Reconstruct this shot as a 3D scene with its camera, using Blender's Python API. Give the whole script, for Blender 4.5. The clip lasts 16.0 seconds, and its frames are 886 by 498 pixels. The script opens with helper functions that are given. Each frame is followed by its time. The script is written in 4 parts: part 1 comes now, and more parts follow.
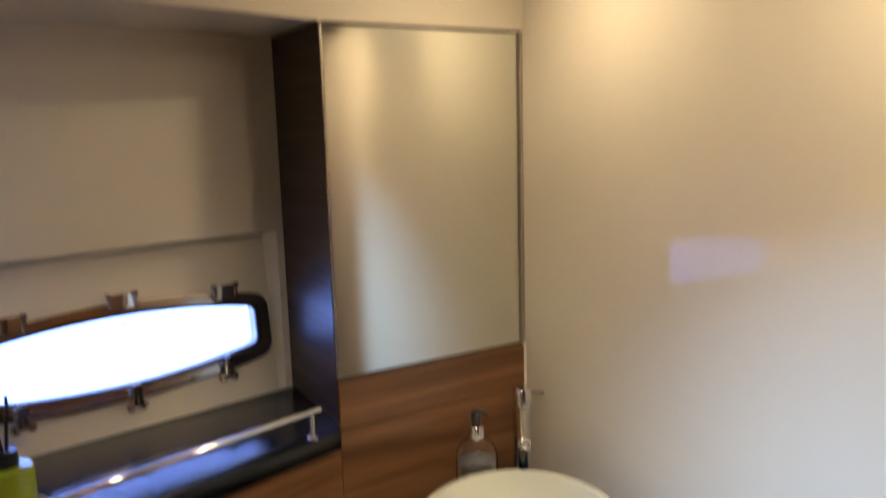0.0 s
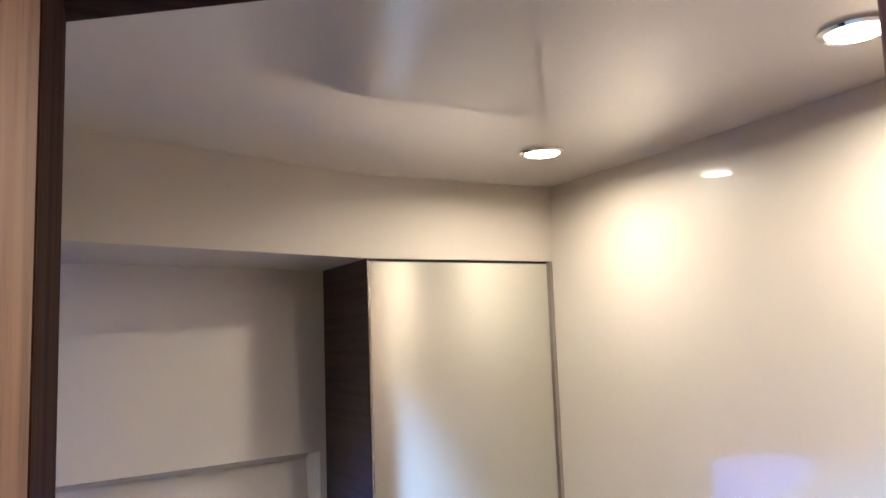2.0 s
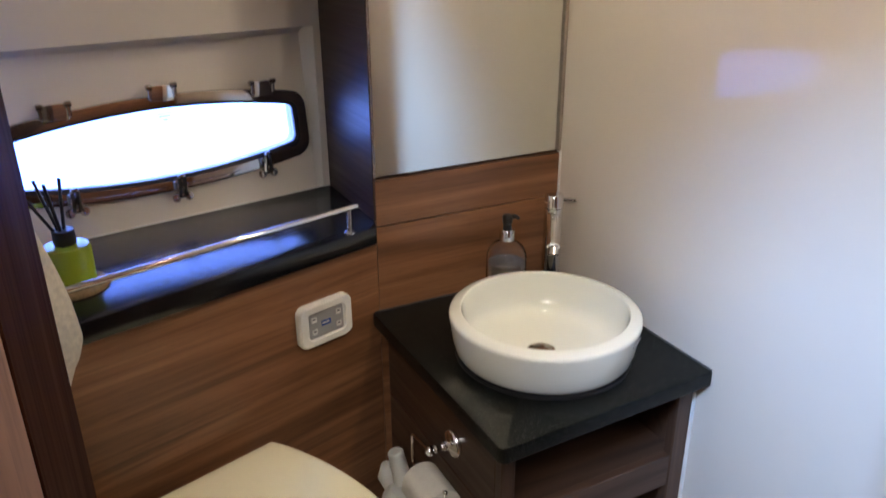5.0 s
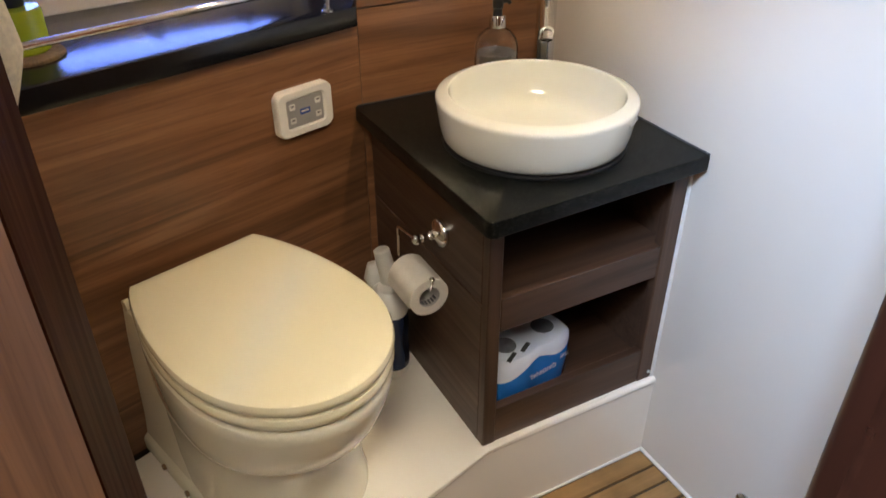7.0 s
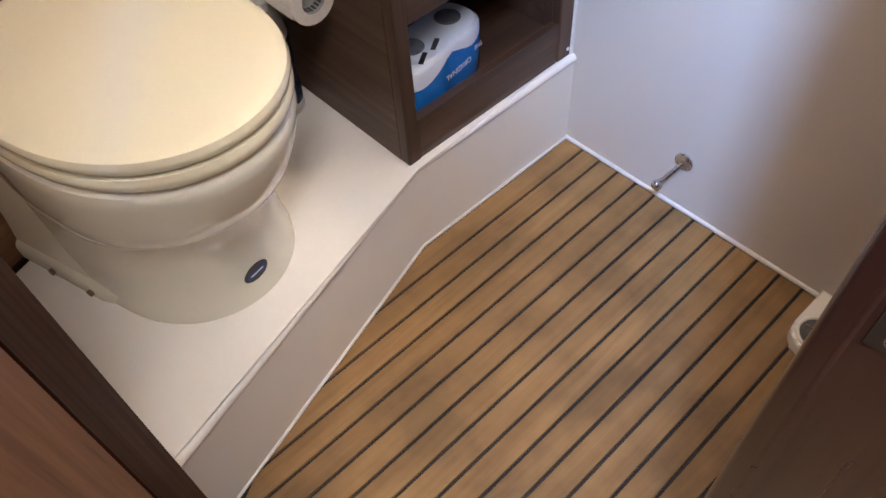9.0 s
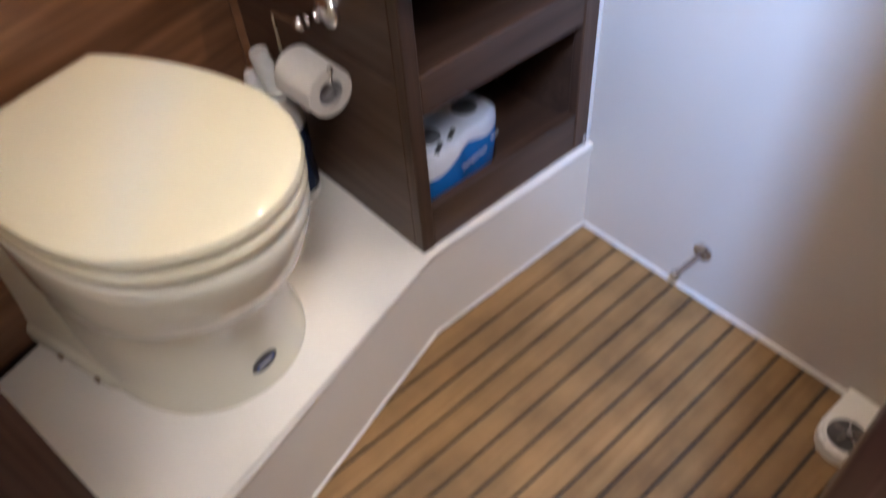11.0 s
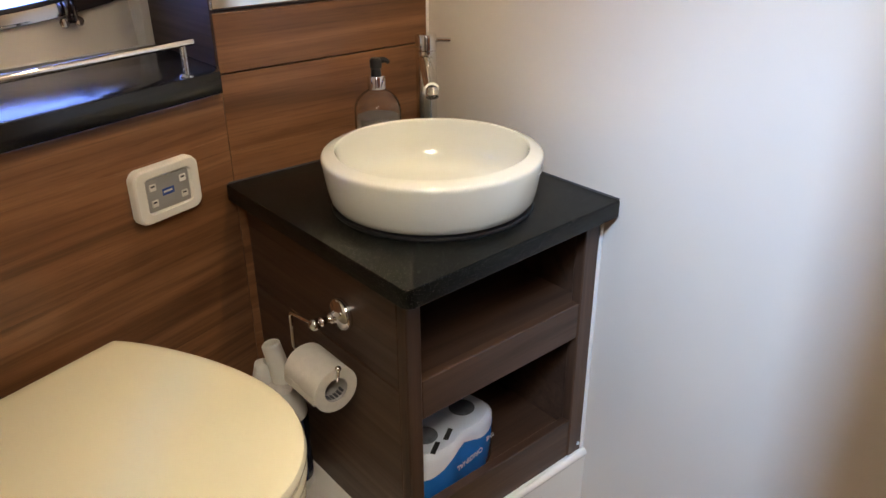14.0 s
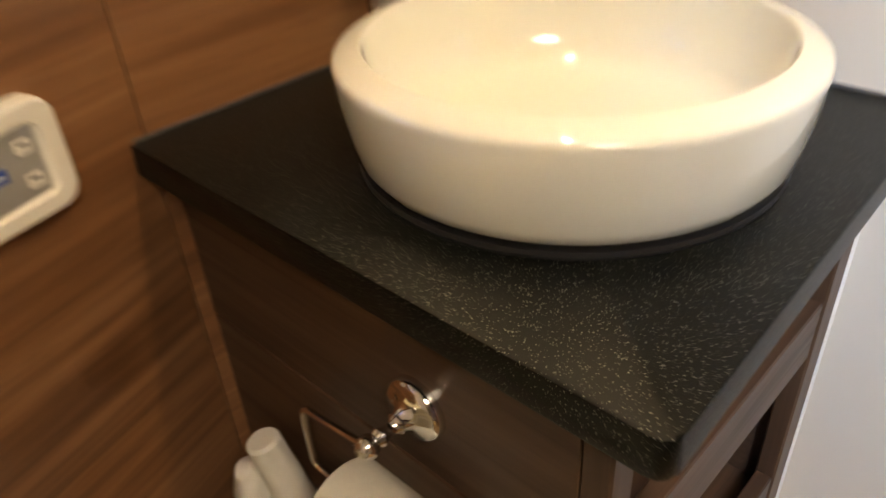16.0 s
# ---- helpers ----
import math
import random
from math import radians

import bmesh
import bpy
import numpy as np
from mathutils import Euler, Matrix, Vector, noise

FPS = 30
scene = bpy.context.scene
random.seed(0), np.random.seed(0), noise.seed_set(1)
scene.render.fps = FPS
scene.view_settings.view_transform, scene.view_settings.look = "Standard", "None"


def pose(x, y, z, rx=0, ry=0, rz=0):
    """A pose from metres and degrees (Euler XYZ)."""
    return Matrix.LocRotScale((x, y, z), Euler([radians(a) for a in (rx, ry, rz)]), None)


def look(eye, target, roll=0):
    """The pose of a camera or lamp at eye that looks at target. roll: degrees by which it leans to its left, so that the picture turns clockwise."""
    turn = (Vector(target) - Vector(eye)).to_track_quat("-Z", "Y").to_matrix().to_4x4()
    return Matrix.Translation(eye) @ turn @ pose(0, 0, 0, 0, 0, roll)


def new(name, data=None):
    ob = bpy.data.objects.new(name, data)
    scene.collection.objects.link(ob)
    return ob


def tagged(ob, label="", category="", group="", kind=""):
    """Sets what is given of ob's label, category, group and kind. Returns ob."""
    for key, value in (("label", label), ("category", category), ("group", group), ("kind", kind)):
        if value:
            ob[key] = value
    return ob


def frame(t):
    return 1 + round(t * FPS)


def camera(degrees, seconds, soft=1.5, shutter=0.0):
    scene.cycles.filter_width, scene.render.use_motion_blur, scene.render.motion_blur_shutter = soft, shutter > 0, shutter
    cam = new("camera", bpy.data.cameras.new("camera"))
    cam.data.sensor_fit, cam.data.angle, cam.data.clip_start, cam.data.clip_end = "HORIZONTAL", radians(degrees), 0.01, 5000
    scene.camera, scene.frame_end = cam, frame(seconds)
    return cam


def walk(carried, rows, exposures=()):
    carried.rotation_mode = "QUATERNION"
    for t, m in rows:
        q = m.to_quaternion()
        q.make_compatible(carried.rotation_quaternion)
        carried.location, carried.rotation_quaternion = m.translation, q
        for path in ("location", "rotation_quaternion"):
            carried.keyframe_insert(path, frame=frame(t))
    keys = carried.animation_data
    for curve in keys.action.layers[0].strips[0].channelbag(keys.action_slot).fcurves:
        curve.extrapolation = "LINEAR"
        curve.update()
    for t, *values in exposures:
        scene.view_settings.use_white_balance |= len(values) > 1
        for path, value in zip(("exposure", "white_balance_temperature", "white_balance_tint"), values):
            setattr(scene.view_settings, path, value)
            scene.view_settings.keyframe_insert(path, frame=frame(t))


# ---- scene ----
cam = camera(61.1, 16.0, shutter=0.5)
PATH = [
    (0, (0.058, -0.029, 1.493), (1.049, 1.679, 1.178), -1.6),
    (0.5, (0.011, -0.102, 1.516), (0.995, 1.638, 1.578), -2.6),
    (1, (0.015, -0.096, 1.528), (0.991, 1.639, 1.715), -2.5),
    (1.5, (0.013, -0.096, 1.536), (0.959, 1.648, 1.787), -2.8),
    (2, (0.016, -0.103, 1.53), (0.942, 1.654, 1.762), -2.1),
    (2.5, (0.018, -0.103, 1.529), (0.955, 1.661, 1.629), -1.6),
    (3, (0.025, -0.1, 1.513), (0.959, 1.665, 1.41), -0.5),
    (3.5, (0.034, -0.08, 1.512), (0.954, 1.672, 1.22), -0.2),
    (4, (0.04, -0.049, 1.509), (0.944, 1.664, 1.012), 0.3),
    (4.2, (0.045, -0.042, 1.512), (0.932, 1.656, 0.938), -0.0),
    (6.3, (0.051, -0.042, 1.346), (0.852, 1.5, 0.355), -0.1),
    (6.5, (0.051, -0.046, 1.333), (0.843, 1.476, 0.305), -0.3),
    (7, (0.047, -0.049, 1.314), (0.837, 1.427, 0.22), -0.1),
    (7.5, (0.034, -0.046, 1.284), (0.834, 1.356, 0.103), -0.1),
    (8, (0.035, -0.003, 1.229), (0.894, 1.209, -0.11), -0.4),
    (8.5, (0.032, 0.053, 1.165), (0.864, 1.038, -0.364), -3.1),
    (8.7, (0.034, 0.064, 1.147), (0.834, 0.999, -0.429), -3.9),
    (10.8, (0.077, 0.079, 1.126), (0.838, 1.086, -0.424), -6.4),
    (11, (0.071, 0.089, 1.147), (0.917, 1.165, -0.311), -5.0),
    (11.5, (0.07, 0.091, 1.185), (1.06, 1.307, -0.057), -3.6),
    (12, (0.063, 0.083, 1.213), (1.149, 1.381, 0.148), -3.2),
    (12.5, (0.057, 0.081, 1.22), (1.175, 1.4, 0.214), -2.9),
    (13, (0.057, 0.079, 1.213), (1.188, 1.408, 0.237), -2.4),
    (13.5, (0.054, 0.084, 1.202), (1.203, 1.443, 0.289), -0.8),
    (14, (0.053, 0.08, 1.207), (1.21, 1.458, 0.334), -0.4),
    (14.5, (0.052, 0.08, 1.212), (1.221, 1.459, 0.356), -0.7),
    (15, (0.077, 0.139, 1.198), (1.242, 1.521, 0.341), -1.7),
    (15.2, (0.106, 0.22, 1.212), (1.251, 1.577, 0.292), -2.7),
    (15.5, (0.173, 0.382, 1.15), (1.328, 1.704, 0.191), -3.4),
    (15.8, (0.258, 0.576, 1.07), (1.41, 1.831, 0.022), -3.8),
    (16, (0.323, 0.652, 1.016), (1.481, 1.829, -0.114), -3.8),
]
EXPOSURES = [(0.0, -0.2, 8300, 6), (0.5, -0.35, 6300, 9), (1.0, -0.2, 6000, 10), (1.5, 0.25, 6000, 10), (2.2, 0.4, 5900, 10), (3.0, -0.1, 6150, 10), (4.0, -0.12, 5900, 10), (6.4, 0.25, 7700, 10), (7.0, 0.28, 7600, 10), (8.0, 0.5, 7400, 10), (8.5, 0.5, 6700, 19),
             (11.0, 0.45, 6200, 18), (11.5, 0.38, 7000, 10), (12.4, 0.2, 7400, 10), (14.9, 0.22, 8300, 10), (15.5, 0.24, 11800, 13), (16.0, 0.53, 9700, 12)]
walk(cam, [(t, look(eye, target, roll)) for t, eye, target, roll in PATH], EXPOSURES)

# ---------------------------------------------------------------- light
world = bpy.data.worlds.new("sky")
world.use_nodes = True
scene.world = world
wn = world.node_tree.nodes
sky = wn.new("ShaderNodeTexSky")
sky.sky_type, sky.sun_disc = "NISHITA", False
sky.sun_elevation, sky.sun_rotation = radians(38), radians(60)
world.node_tree.links.new(sky.outputs[0], wn["Background"].inputs[0])
wn["Background"].inputs[1].default_value = 0.15

WARM = (1.0, 0.84, 0.64)


def lamp(name, kind, m, power, colour, size=0.1, size_y=None, spread=180, shape="DISK"):
    d = bpy.data.lights.new(name, kind)
    d.energy, d.color = power, colour
    d.shape, d.size = shape, size
    if size_y:
        d.size_y = size_y
    d.spread = radians(spread)
    ob = new(name, d)
    ob.matrix_world = m
    return ob


CEIL, SHELF, STEP, COUNTER = 1.85, 0.944, 0.218, 0.746
LAMPS = [(0.785, 0.966), (0.796, 0.384)]
for (lx, ly), watts in zip(LAMPS, (2.25, 3.1)):
    lamp("downlight_glow", "AREA", pose(lx, ly, CEIL - 0.012), watts, WARM, 0.055, spread=172)
# bright sky outside the porthole, and two lamps added above an unseen passage hatch
lamp("passage_fill", "AREA", look((-0.32, -0.26, 2.30), (-0.05, 0.02, 1.3)), 76.0, (1.0, 0.97, 0.93), 0.95, 0.95, shape="SQUARE")
lamp("passage_beam", "AREA", look((-0.75, -0.42, 2.50), (1.0, 0.56, 0.62)), 128.0, (0.30, 0.53, 1.0), 0.20, 0.40, shape="RECTANGLE")


# ---------------------------------------------------------------- materials
def mat(name):
    m = bpy.data.materials.new(name)
    m.use_nodes = True
    return m, m.node_tree.nodes, m.node_tree.links, m.node_tree.nodes["Principled BSDF"]


def noise_tex(n, l, scale, detail=6.0, rough=0.55, stretch=(1, 1, 1), coords="Object", random_shift=False):
    tc, mp, nz = n.new("ShaderNodeTexCoord"), n.new("ShaderNodeMapping"), n.new("ShaderNodeTexNoise")
    l.new(tc.outputs[coords], mp.inputs[0])
    mp.inputs["Scale"].default_value = stretch
    if random_shift:
        oi, mu = n.new("ShaderNodeObjectInfo"), n.new("ShaderNodeMath")
        mu.operation = "MULTIPLY"
        mu.inputs[1].default_value = 37.0
        l.new(oi.outputs["Random"], mu.inputs[0])
        l.new(mu.outputs[0], mp.inputs["Location"])
    nz.inputs["Scale"].default_value, nz.inputs["Detail"].default_value, nz.inputs["Roughness"].default_value = scale, detail, rough
    l.new(mp.outputs[0], nz.inputs["Vector"])
    return nz


def ramp(n, l, src, stops):
    r = n.new("ShaderNodeValToRGB")
    while len(r.color_ramp.elements) < len(stops):
        r.color_ramp.elements.new(0.5)
    for e, (p, c) in zip(r.color_ramp.elements, stops):
        e.position, e.color = p, (*c, 1)
    l.new(src, r.inputs[0])
    return r


def bump(n, l, bsdf, src, strength, distance):
    b = n.new("ShaderNodeBump")
    b.inputs["Strength"].default_value, b.inputs["Distance"].default_value = strength, distance
    l.new(src, b.inputs["Height"])
    l.new(b.outputs[0], bsdf.inputs["Normal"])


GRAIN_UP = Matrix(((0, 1, 0, 0), (0, 0, 1, 0), (1, 0, 0, 0), (0, 0, 0, 1)))      # local x points up
GRAIN_Y = Matrix(((0, 0, 1, 0), (1, 0, 0, 0), (0, 1, 0, 0), (0, 0, 0, 1)))       # local x points along y


def turn_grain(ob, m):
    ob.data.transform(m.inverted())
    ob.matrix_basis = m
    return ob


def plain(name, colour, rough=0.4, metal=0.0, vary=0.06, scale=9.0, coat=0.0, relief=0.0, rough_vary=0.0):
    m, n, l, b = mat(name)
    nz = noise_tex(n, l, scale)
    lo, hi = [max(0, c * (1 - vary)) for c in colour], [min(1, c * (1 + vary)) for c in colour]
    l.new(ramp(n, l, nz.outputs[0], [(0.3, lo), (0.7, hi)]).outputs[0], b.inputs["Base Color"])
    b.inputs["Roughness"].default_value, b.inputs["Metallic"].default_value = rough, metal
    if rough_vary:
        fine = noise_tex(n, l, scale * 6)
        l.new(ramp(n, l, fine.outputs[0], [(0.3, (rough - rough_vary,) * 3), (0.7, (rough + rough_vary,) * 3)]).outputs[0], b.inputs["Roughness"])
    b.inputs["Coat Weight"].default_value = coat
    b.inputs["Coat Roughness"].default_value = 0.03
    if relief:
        bump(n, l, b, noise_tex(n, l, scale * 12).outputs[0], relief, 0.002)
    return m


def wood(name, dark, mid, light, rough=0.34, fine=70.0, coat=0.15, strength=0.85, blotch=0.0, tone=0.0):
    """Veneer whose grain runs along the local x axis."""
    m, n, l, b = mat(name)
    broad = noise_tex(n, l, 1.0, 5, 0.55, (1.0, 14, 14), random_shift=True)
    broad.inputs["Distortion"].default_value = 1.5
    lines = noise_tex(n, l, 1.0, 8, 0.62, (2.4, fine, fine), random_shift=True)
    lines.inputs["Distortion"].default_value = 0.5
    pores = noise_tex(n, l, 1.0, 3, 0.6, (16, 420, 420), random_shift=True)
    base = ramp(n, l, broad.outputs[0], [(0.28, dark), (0.5, mid), (0.72, light)])
    grain = ramp(n, l, lines.outputs[0], [(0.34, (0.55, 0.5, 0.46)), (0.5, (0.92, 0.92, 0.92)), (0.68, (1.12, 1.1, 1.08))])
    pore = ramp(n, l, pores.outputs[0], [(0.32, (0.72, 0.68, 0.66)), (0.45, (1, 1, 1))])
    prev = base.outputs[0]
    for src in (grain, pore):
        mx = n.new("ShaderNodeMix")
        mx.data_type, mx.blend_type = "RGBA", "MULTIPLY"
        mx.inputs[0].default_value = strength
        l.new(prev, mx.inputs[6])
        l.new(src.outputs[0], mx.inputs[7])
        prev = mx.outputs[2]
    if tone:
        oi = n.new("ShaderNodeObjectInfo")
        leaf = ramp(n, l, oi.outputs["Random"], [(0.0, (1 - tone,) * 3), (1.0, (1 + tone,) * 3)])
        mx = n.new("ShaderNodeMix")
        mx.data_type, mx.blend_type = "RGBA", "MULTIPLY"
        mx.inputs[0].default_value = 1.0
        l.new(prev, mx.inputs[6])
        l.new(leaf.outputs[0], mx.inputs[7])
        prev = mx.outputs[2]
    if blotch:
        stain = ramp(n, l, noise_tex(n, l, 7, 4, coords="Object").outputs[0], [(0.35, (1 - blotch,) * 3), (0.65, (1 + 0.5 * blotch,) * 3)])
        mx = n.new("ShaderNodeMix")
        mx.data_type, mx.blend_type = "RGBA", "MULTIPLY"
        mx.inputs[0].default_value = 1.0
        l.new(prev, mx.inputs[6])
        l.new(stain.outputs[0], mx.inputs[7])
        prev = mx.outputs[2]
    l.new(prev, b.inputs["Base Color"])
    l.new(ramp(n, l, lines.outputs[0], [(0.3, (rough + 0.08,) * 3), (0.7, (rough - 0.05,) * 3)]).outputs[0], b.inputs["Roughness"])
    b.inputs["Coat Weight"].default_value, b.inputs["Coat Roughness"].default_value = coat, 0.25
    bump(n, l, b, pores.outputs[0], 0.05, 0.0005)
    return m


GELCOAT = plain("gelcoat_cream", (0.67, 0.61, 0.53), 0.42, vary=0.025, scale=2.5, coat=0.6)
SOFFIT = plain("soffit_gelcoat_cream", (0.66, 0.60, 0.52), 0.50, vary=0.025, scale=2.5, coat=0.4)
HULL = plain("hull_liner_cream", (0.78, 0.72, 0.64), 0.42, vary=0.03, scale=3.0, coat=0.06)
CEILING = plain("ceiling_gelcoat", (0.70, 0.66, 0.60), 0.05, vary=0.03, scale=2.0, coat=1.0)
PLATFORM = plain("platform_gelcoat", (0.88, 0.845, 0.76), 0.24, vary=0.03, scale=4.0, coat=0.4)
SEALANT = plain("white_sealant", (0.74, 0.72, 0.68), 0.5, vary=0.06, scale=40)
CHANNEL = plain("beige_channel", (0.27, 0.225, 0.19), 0.5, vary=0.06, scale=30)
WALNUT = wood("walnut_veneer", (0.115, 0.048, 0.021), (0.205, 0.091, 0.042), (0.315, 0.153, 0.076), fine=130, strength=0.62, tone=0.13)
# darker than the wall veneer, with some of the cabinet's shade in the colour
CABINET = wood("walnut_cabinet_veneer", (0.046, 0.0235, 0.0142), (0.074, 0.039, 0.0235), (0.104, 0.057, 0.036), rough=0.42, coat=0.05, strength=0.6)
DARKWOOD = wood("dark_stained_walnut", (0.018, 0.006, 0.0035), (0.034, 0.011, 0.006), (0.056, 0.020, 0.011), rough=0.46, coat=0.14)
GLOSSDARK = wood("varnished_dark_walnut", (0.020, 0.0066, 0.0042), (0.036, 0.0115, 0.0070), (0.058, 0.020, 0.0120), rough=0.30, coat=0.8, strength=0.5)
GLOSSDARK.node_tree.nodes["Principled BSDF"].inputs["Coat Roughness"].default_value = 0.12
MATTDARK = wood("matt_dark_walnut", (0.022, 0.0075, 0.0040), (0.040, 0.0142, 0.0075), (0.060, 0.0225, 0.0122), rough=0.62, coat=0.0)
MATTDARK.node_tree.nodes["Principled BSDF"].inputs["Specular IOR Level"].default_value = 0.03
JAMBWOOD = wood("oiled_walnut_trim", (0.105, 0.046, 0.023), (0.19, 0.089, 0.046), (0.275, 0.142, 0.080), rough=0.4)
TEAK = wood("oiled_teak", (0.222, 0.120, 0.042), (0.280, 0.158, 0.058), (0.332, 0.196, 0.077), rough=0.5, fine=90, coat=0.0, strength=0.26, blotch=0.30, tone=0.10)
CAULK = plain("black_caulk", (0.012, 0.012, 0.013), 0.6, vary=0.2, scale=60)
CERAMIC = plain("ivory_ceramic", (0.745, 0.71, 0.57), 0.05, vary=0.015, scale=3, coat=0.5)
BASINWHITE = plain("white_vitreous_china", (0.715, 0.715, 0.63), 0.03, vary=0.012, scale=3, coat=0.8)
SEATWHITE = plain("ivory_lacquered_seat", (0.80, 0.745, 0.535), 0.07, vary=0.015, scale=3, coat=0.8)
CHROME = plain("chrome", (0.80, 0.80, 0.80), 0.07, 1.0, vary=0.03, scale=20, rough_vary=0.03)
DARKSTEEL = plain("polished_dark_steel", (0.46, 0.42, 0.39), 0.05, 1.0, vary=0.05, scale=12, rough_vary=0.03)
STEEL = plain("brushed_stainless", (0.62, 0.60, 0.57), 0.24, 1.0, vary=0.05, scale=60, rough_vary=0.06)
DULLSTEEL = plain("dull_grey_steel", (0.16, 0.15, 0.14), 0.4, 1.0, vary=0.1, scale=40)
BLACKPLASTIC = plain("black_plastic", (0.012, 0.012, 0.013), 0.35, vary=0.15, scale=30)
WHITEPLASTIC = plain("white_plastic", (0.72, 0.70, 0.64), 0.35, vary=0.03, scale=15)
PAPER = plain("tissue_paper", (0.72, 0.68, 0.60), 0.9, vary=0.04, scale=120, relief=0.5)
CARD = plain("grey_card", (0.38, 0.36, 0.34), 0.8, vary=0.12, scale=60)
FILMCORE = plain("card_core_under_film", (0.15, 0.16, 0.18), 0.25, vary=0.2, scale=60, coat=0.5)
TOWEL = plain("cream_terry", (0.76, 0.71, 0.58), 0.95, vary=0.14, scale=160, relief=1.0)
GREENGLASS = plain("lime_green_glass", (0.30, 0.40, 0.03), 0.12, vary=0.05, scale=14, coat=0.5)
NAVY = plain("navy_plastic", (0.010, 0.020, 0.055), 0.25, vary=0.12, scale=12)
BLUEFILM = plain("blue_printed_film", (0.015, 0.17, 0.52), 0.22, vary=0.12, scale=16, coat=0.3)
WHITEFILM = plain("white_plastic_film", (0.66, 0.71, 0.78), 0.2, vary=0.05, scale=22, coat=0.5, relief=0.35)
GREY = plain("silver_grey_foil", (0.40, 0.39, 0.37), 0.3, 0.3, vary=0.04, scale=30)
BADGEBLUE = plain("blue_badge", (0.02, 0.07, 0.30), 0.3, vary=0.08, scale=30)
DARKGREY = plain("dark_grey_print", (0.05, 0.05, 0.055), 0.5, vary=0.1, scale=30)
WICKER = plain("woven_straw", (0.36, 0.24, 0.11), 0.8, vary=0.35, scale=220, relief=1.0)
BRASS = plain("dull_bolt", (0.20, 0.13, 0.07), 0.4, 0.6, vary=0.2, scale=60)


def granite():
    m, n, l, b = mat("black_granite")
    speck = n.new("ShaderNodeTexVoronoi")
    speck.inputs["Scale"].default_value = 1500
    tc = n.new("ShaderNodeTexCoord")
    l.new(tc.outputs["Object"], speck.inputs["Vector"])
    wn_ = n.new("ShaderNodeTexWhiteNoise")
    l.new(speck.outputs["Color"], wn_.inputs["Vector"])
    gate = ramp(n, l, wn_.outputs[0], [(0.945, (0, 0, 0)), (0.985, (1, 1, 1))])
    cloud = noise_tex(n, l, 14, 5)
    body = ramp(n, l, cloud.outputs[0], [(0.3, (0.0018, 0.0021, 0.0018)), (0.7, (0.0042, 0.0046, 0.004))])
    mx = n.new("ShaderNodeMix")
    mx.data_type = "RGBA"
    l.new(gate.outputs[0], mx.inputs[0])
    l.new(body.outputs[0], mx.inputs[6])
    mx.inputs[7].default_value = (0.13, 0.135, 0.12, 1)
    l.new(mx.outputs[2], b.inputs["Base Color"])
    b.inputs["Roughness"].default_value = 0.36
    b.inputs["Specular IOR Level"].default_value = 0.12
    b.inputs["Coat Weight"].default_value, b.inputs["Coat Roughness"].default_value = 0.0, 0.2
    bump(n, l, b, speck.outputs["Distance"], 0.12, 0.0005)
    return m


def polished():
    m, n, l, b = mat("polished_black_stone")
    cloud = noise_tex(n, l, 30, 6)
    l.new(ramp(n, l, cloud.outputs[0], [(0.3, (0.005, 0.005, 0.006)), (0.7, (0.011, 0.011, 0.013))]).outputs[0], b.inputs["Base Color"])
    b.inputs["Roughness"].default_value = 0.19
    return m


def glass(name, tint=(1, 1, 1), rough=0.0):
    m, n, l, b = mat(name)
    b.inputs["Base Color"].default_value = (*tint, 1)
    b.inputs["Transmission Weight"].default_value, b.inputs["Roughness"].default_value, b.inputs["IOR"].default_value = 1.0, rough, 1.45
    return m


def mirror():
    m, n, l, b = mat("mirror_silver")
    b.inputs["Metallic"].default_value, b.inputs["Roughness"].default_value = 1.0, 0.03
    b.inputs["Base Color"].default_value = (0.86, 0.88, 0.83, 1)
    return m


def glow(name, colour, strength):
    m, n, l, b = mat(name)
    b.inputs["Base Color"].default_value = (*colour, 1)
    b.inputs["Emission Color"].default_value, b.inputs["Emission Strength"].default_value = (*colour, 1), strength
    return m


GRANITE, POLISHED, GLASS, MIRROR = granite(), polished(), glass("clear_glass"), mirror()
LIQUID = glass("clear_soap", (0.86, 0.90, 0.93), 0.15)
LIQUID.node_tree.nodes["Principled BSDF"].inputs["Transmission Weight"].default_value = 0.72
DIFFUSER = glow("lit_diffuser", (1.0, 0.86, 0.64), 14.0)
SKYGLOW = glow("overcast_glare", (0.17, 0.31, 1.0), 8.0)


# ---------------------------------------------------------------- mesh helpers
def mesh_of(name, bm, material, smooth=True):
    me = bpy.data.meshes.new(name)
    bmesh.ops.recalc_face_normals(bm, faces=bm.faces)
    bm.to_mesh(me)
    bm.free()
    me.materials.append(material)
    if smooth:
        for p in me.polygons:
            p.use_smooth = p.area < 0.004      # broad flat faces keep their own normal
        me.set_sharp_from_angle(angle=radians(35))
    return me


def part(name, bm, material, parent=None, label="", m=None):
    ob = new(name, mesh_of(name, bm, material))
    ob.parent = parent
    if m is not None:
        ob.matrix_basis = m
    if label:
        ob["label"] = label
    return ob


def thing(name, label, category, m=None, group="", kind=""):
    ob = new(name)
    ob.empty_display_size = 0.02
    if m is not None:
        ob.matrix_basis = m
    return tagged(ob, label, category, group, kind)


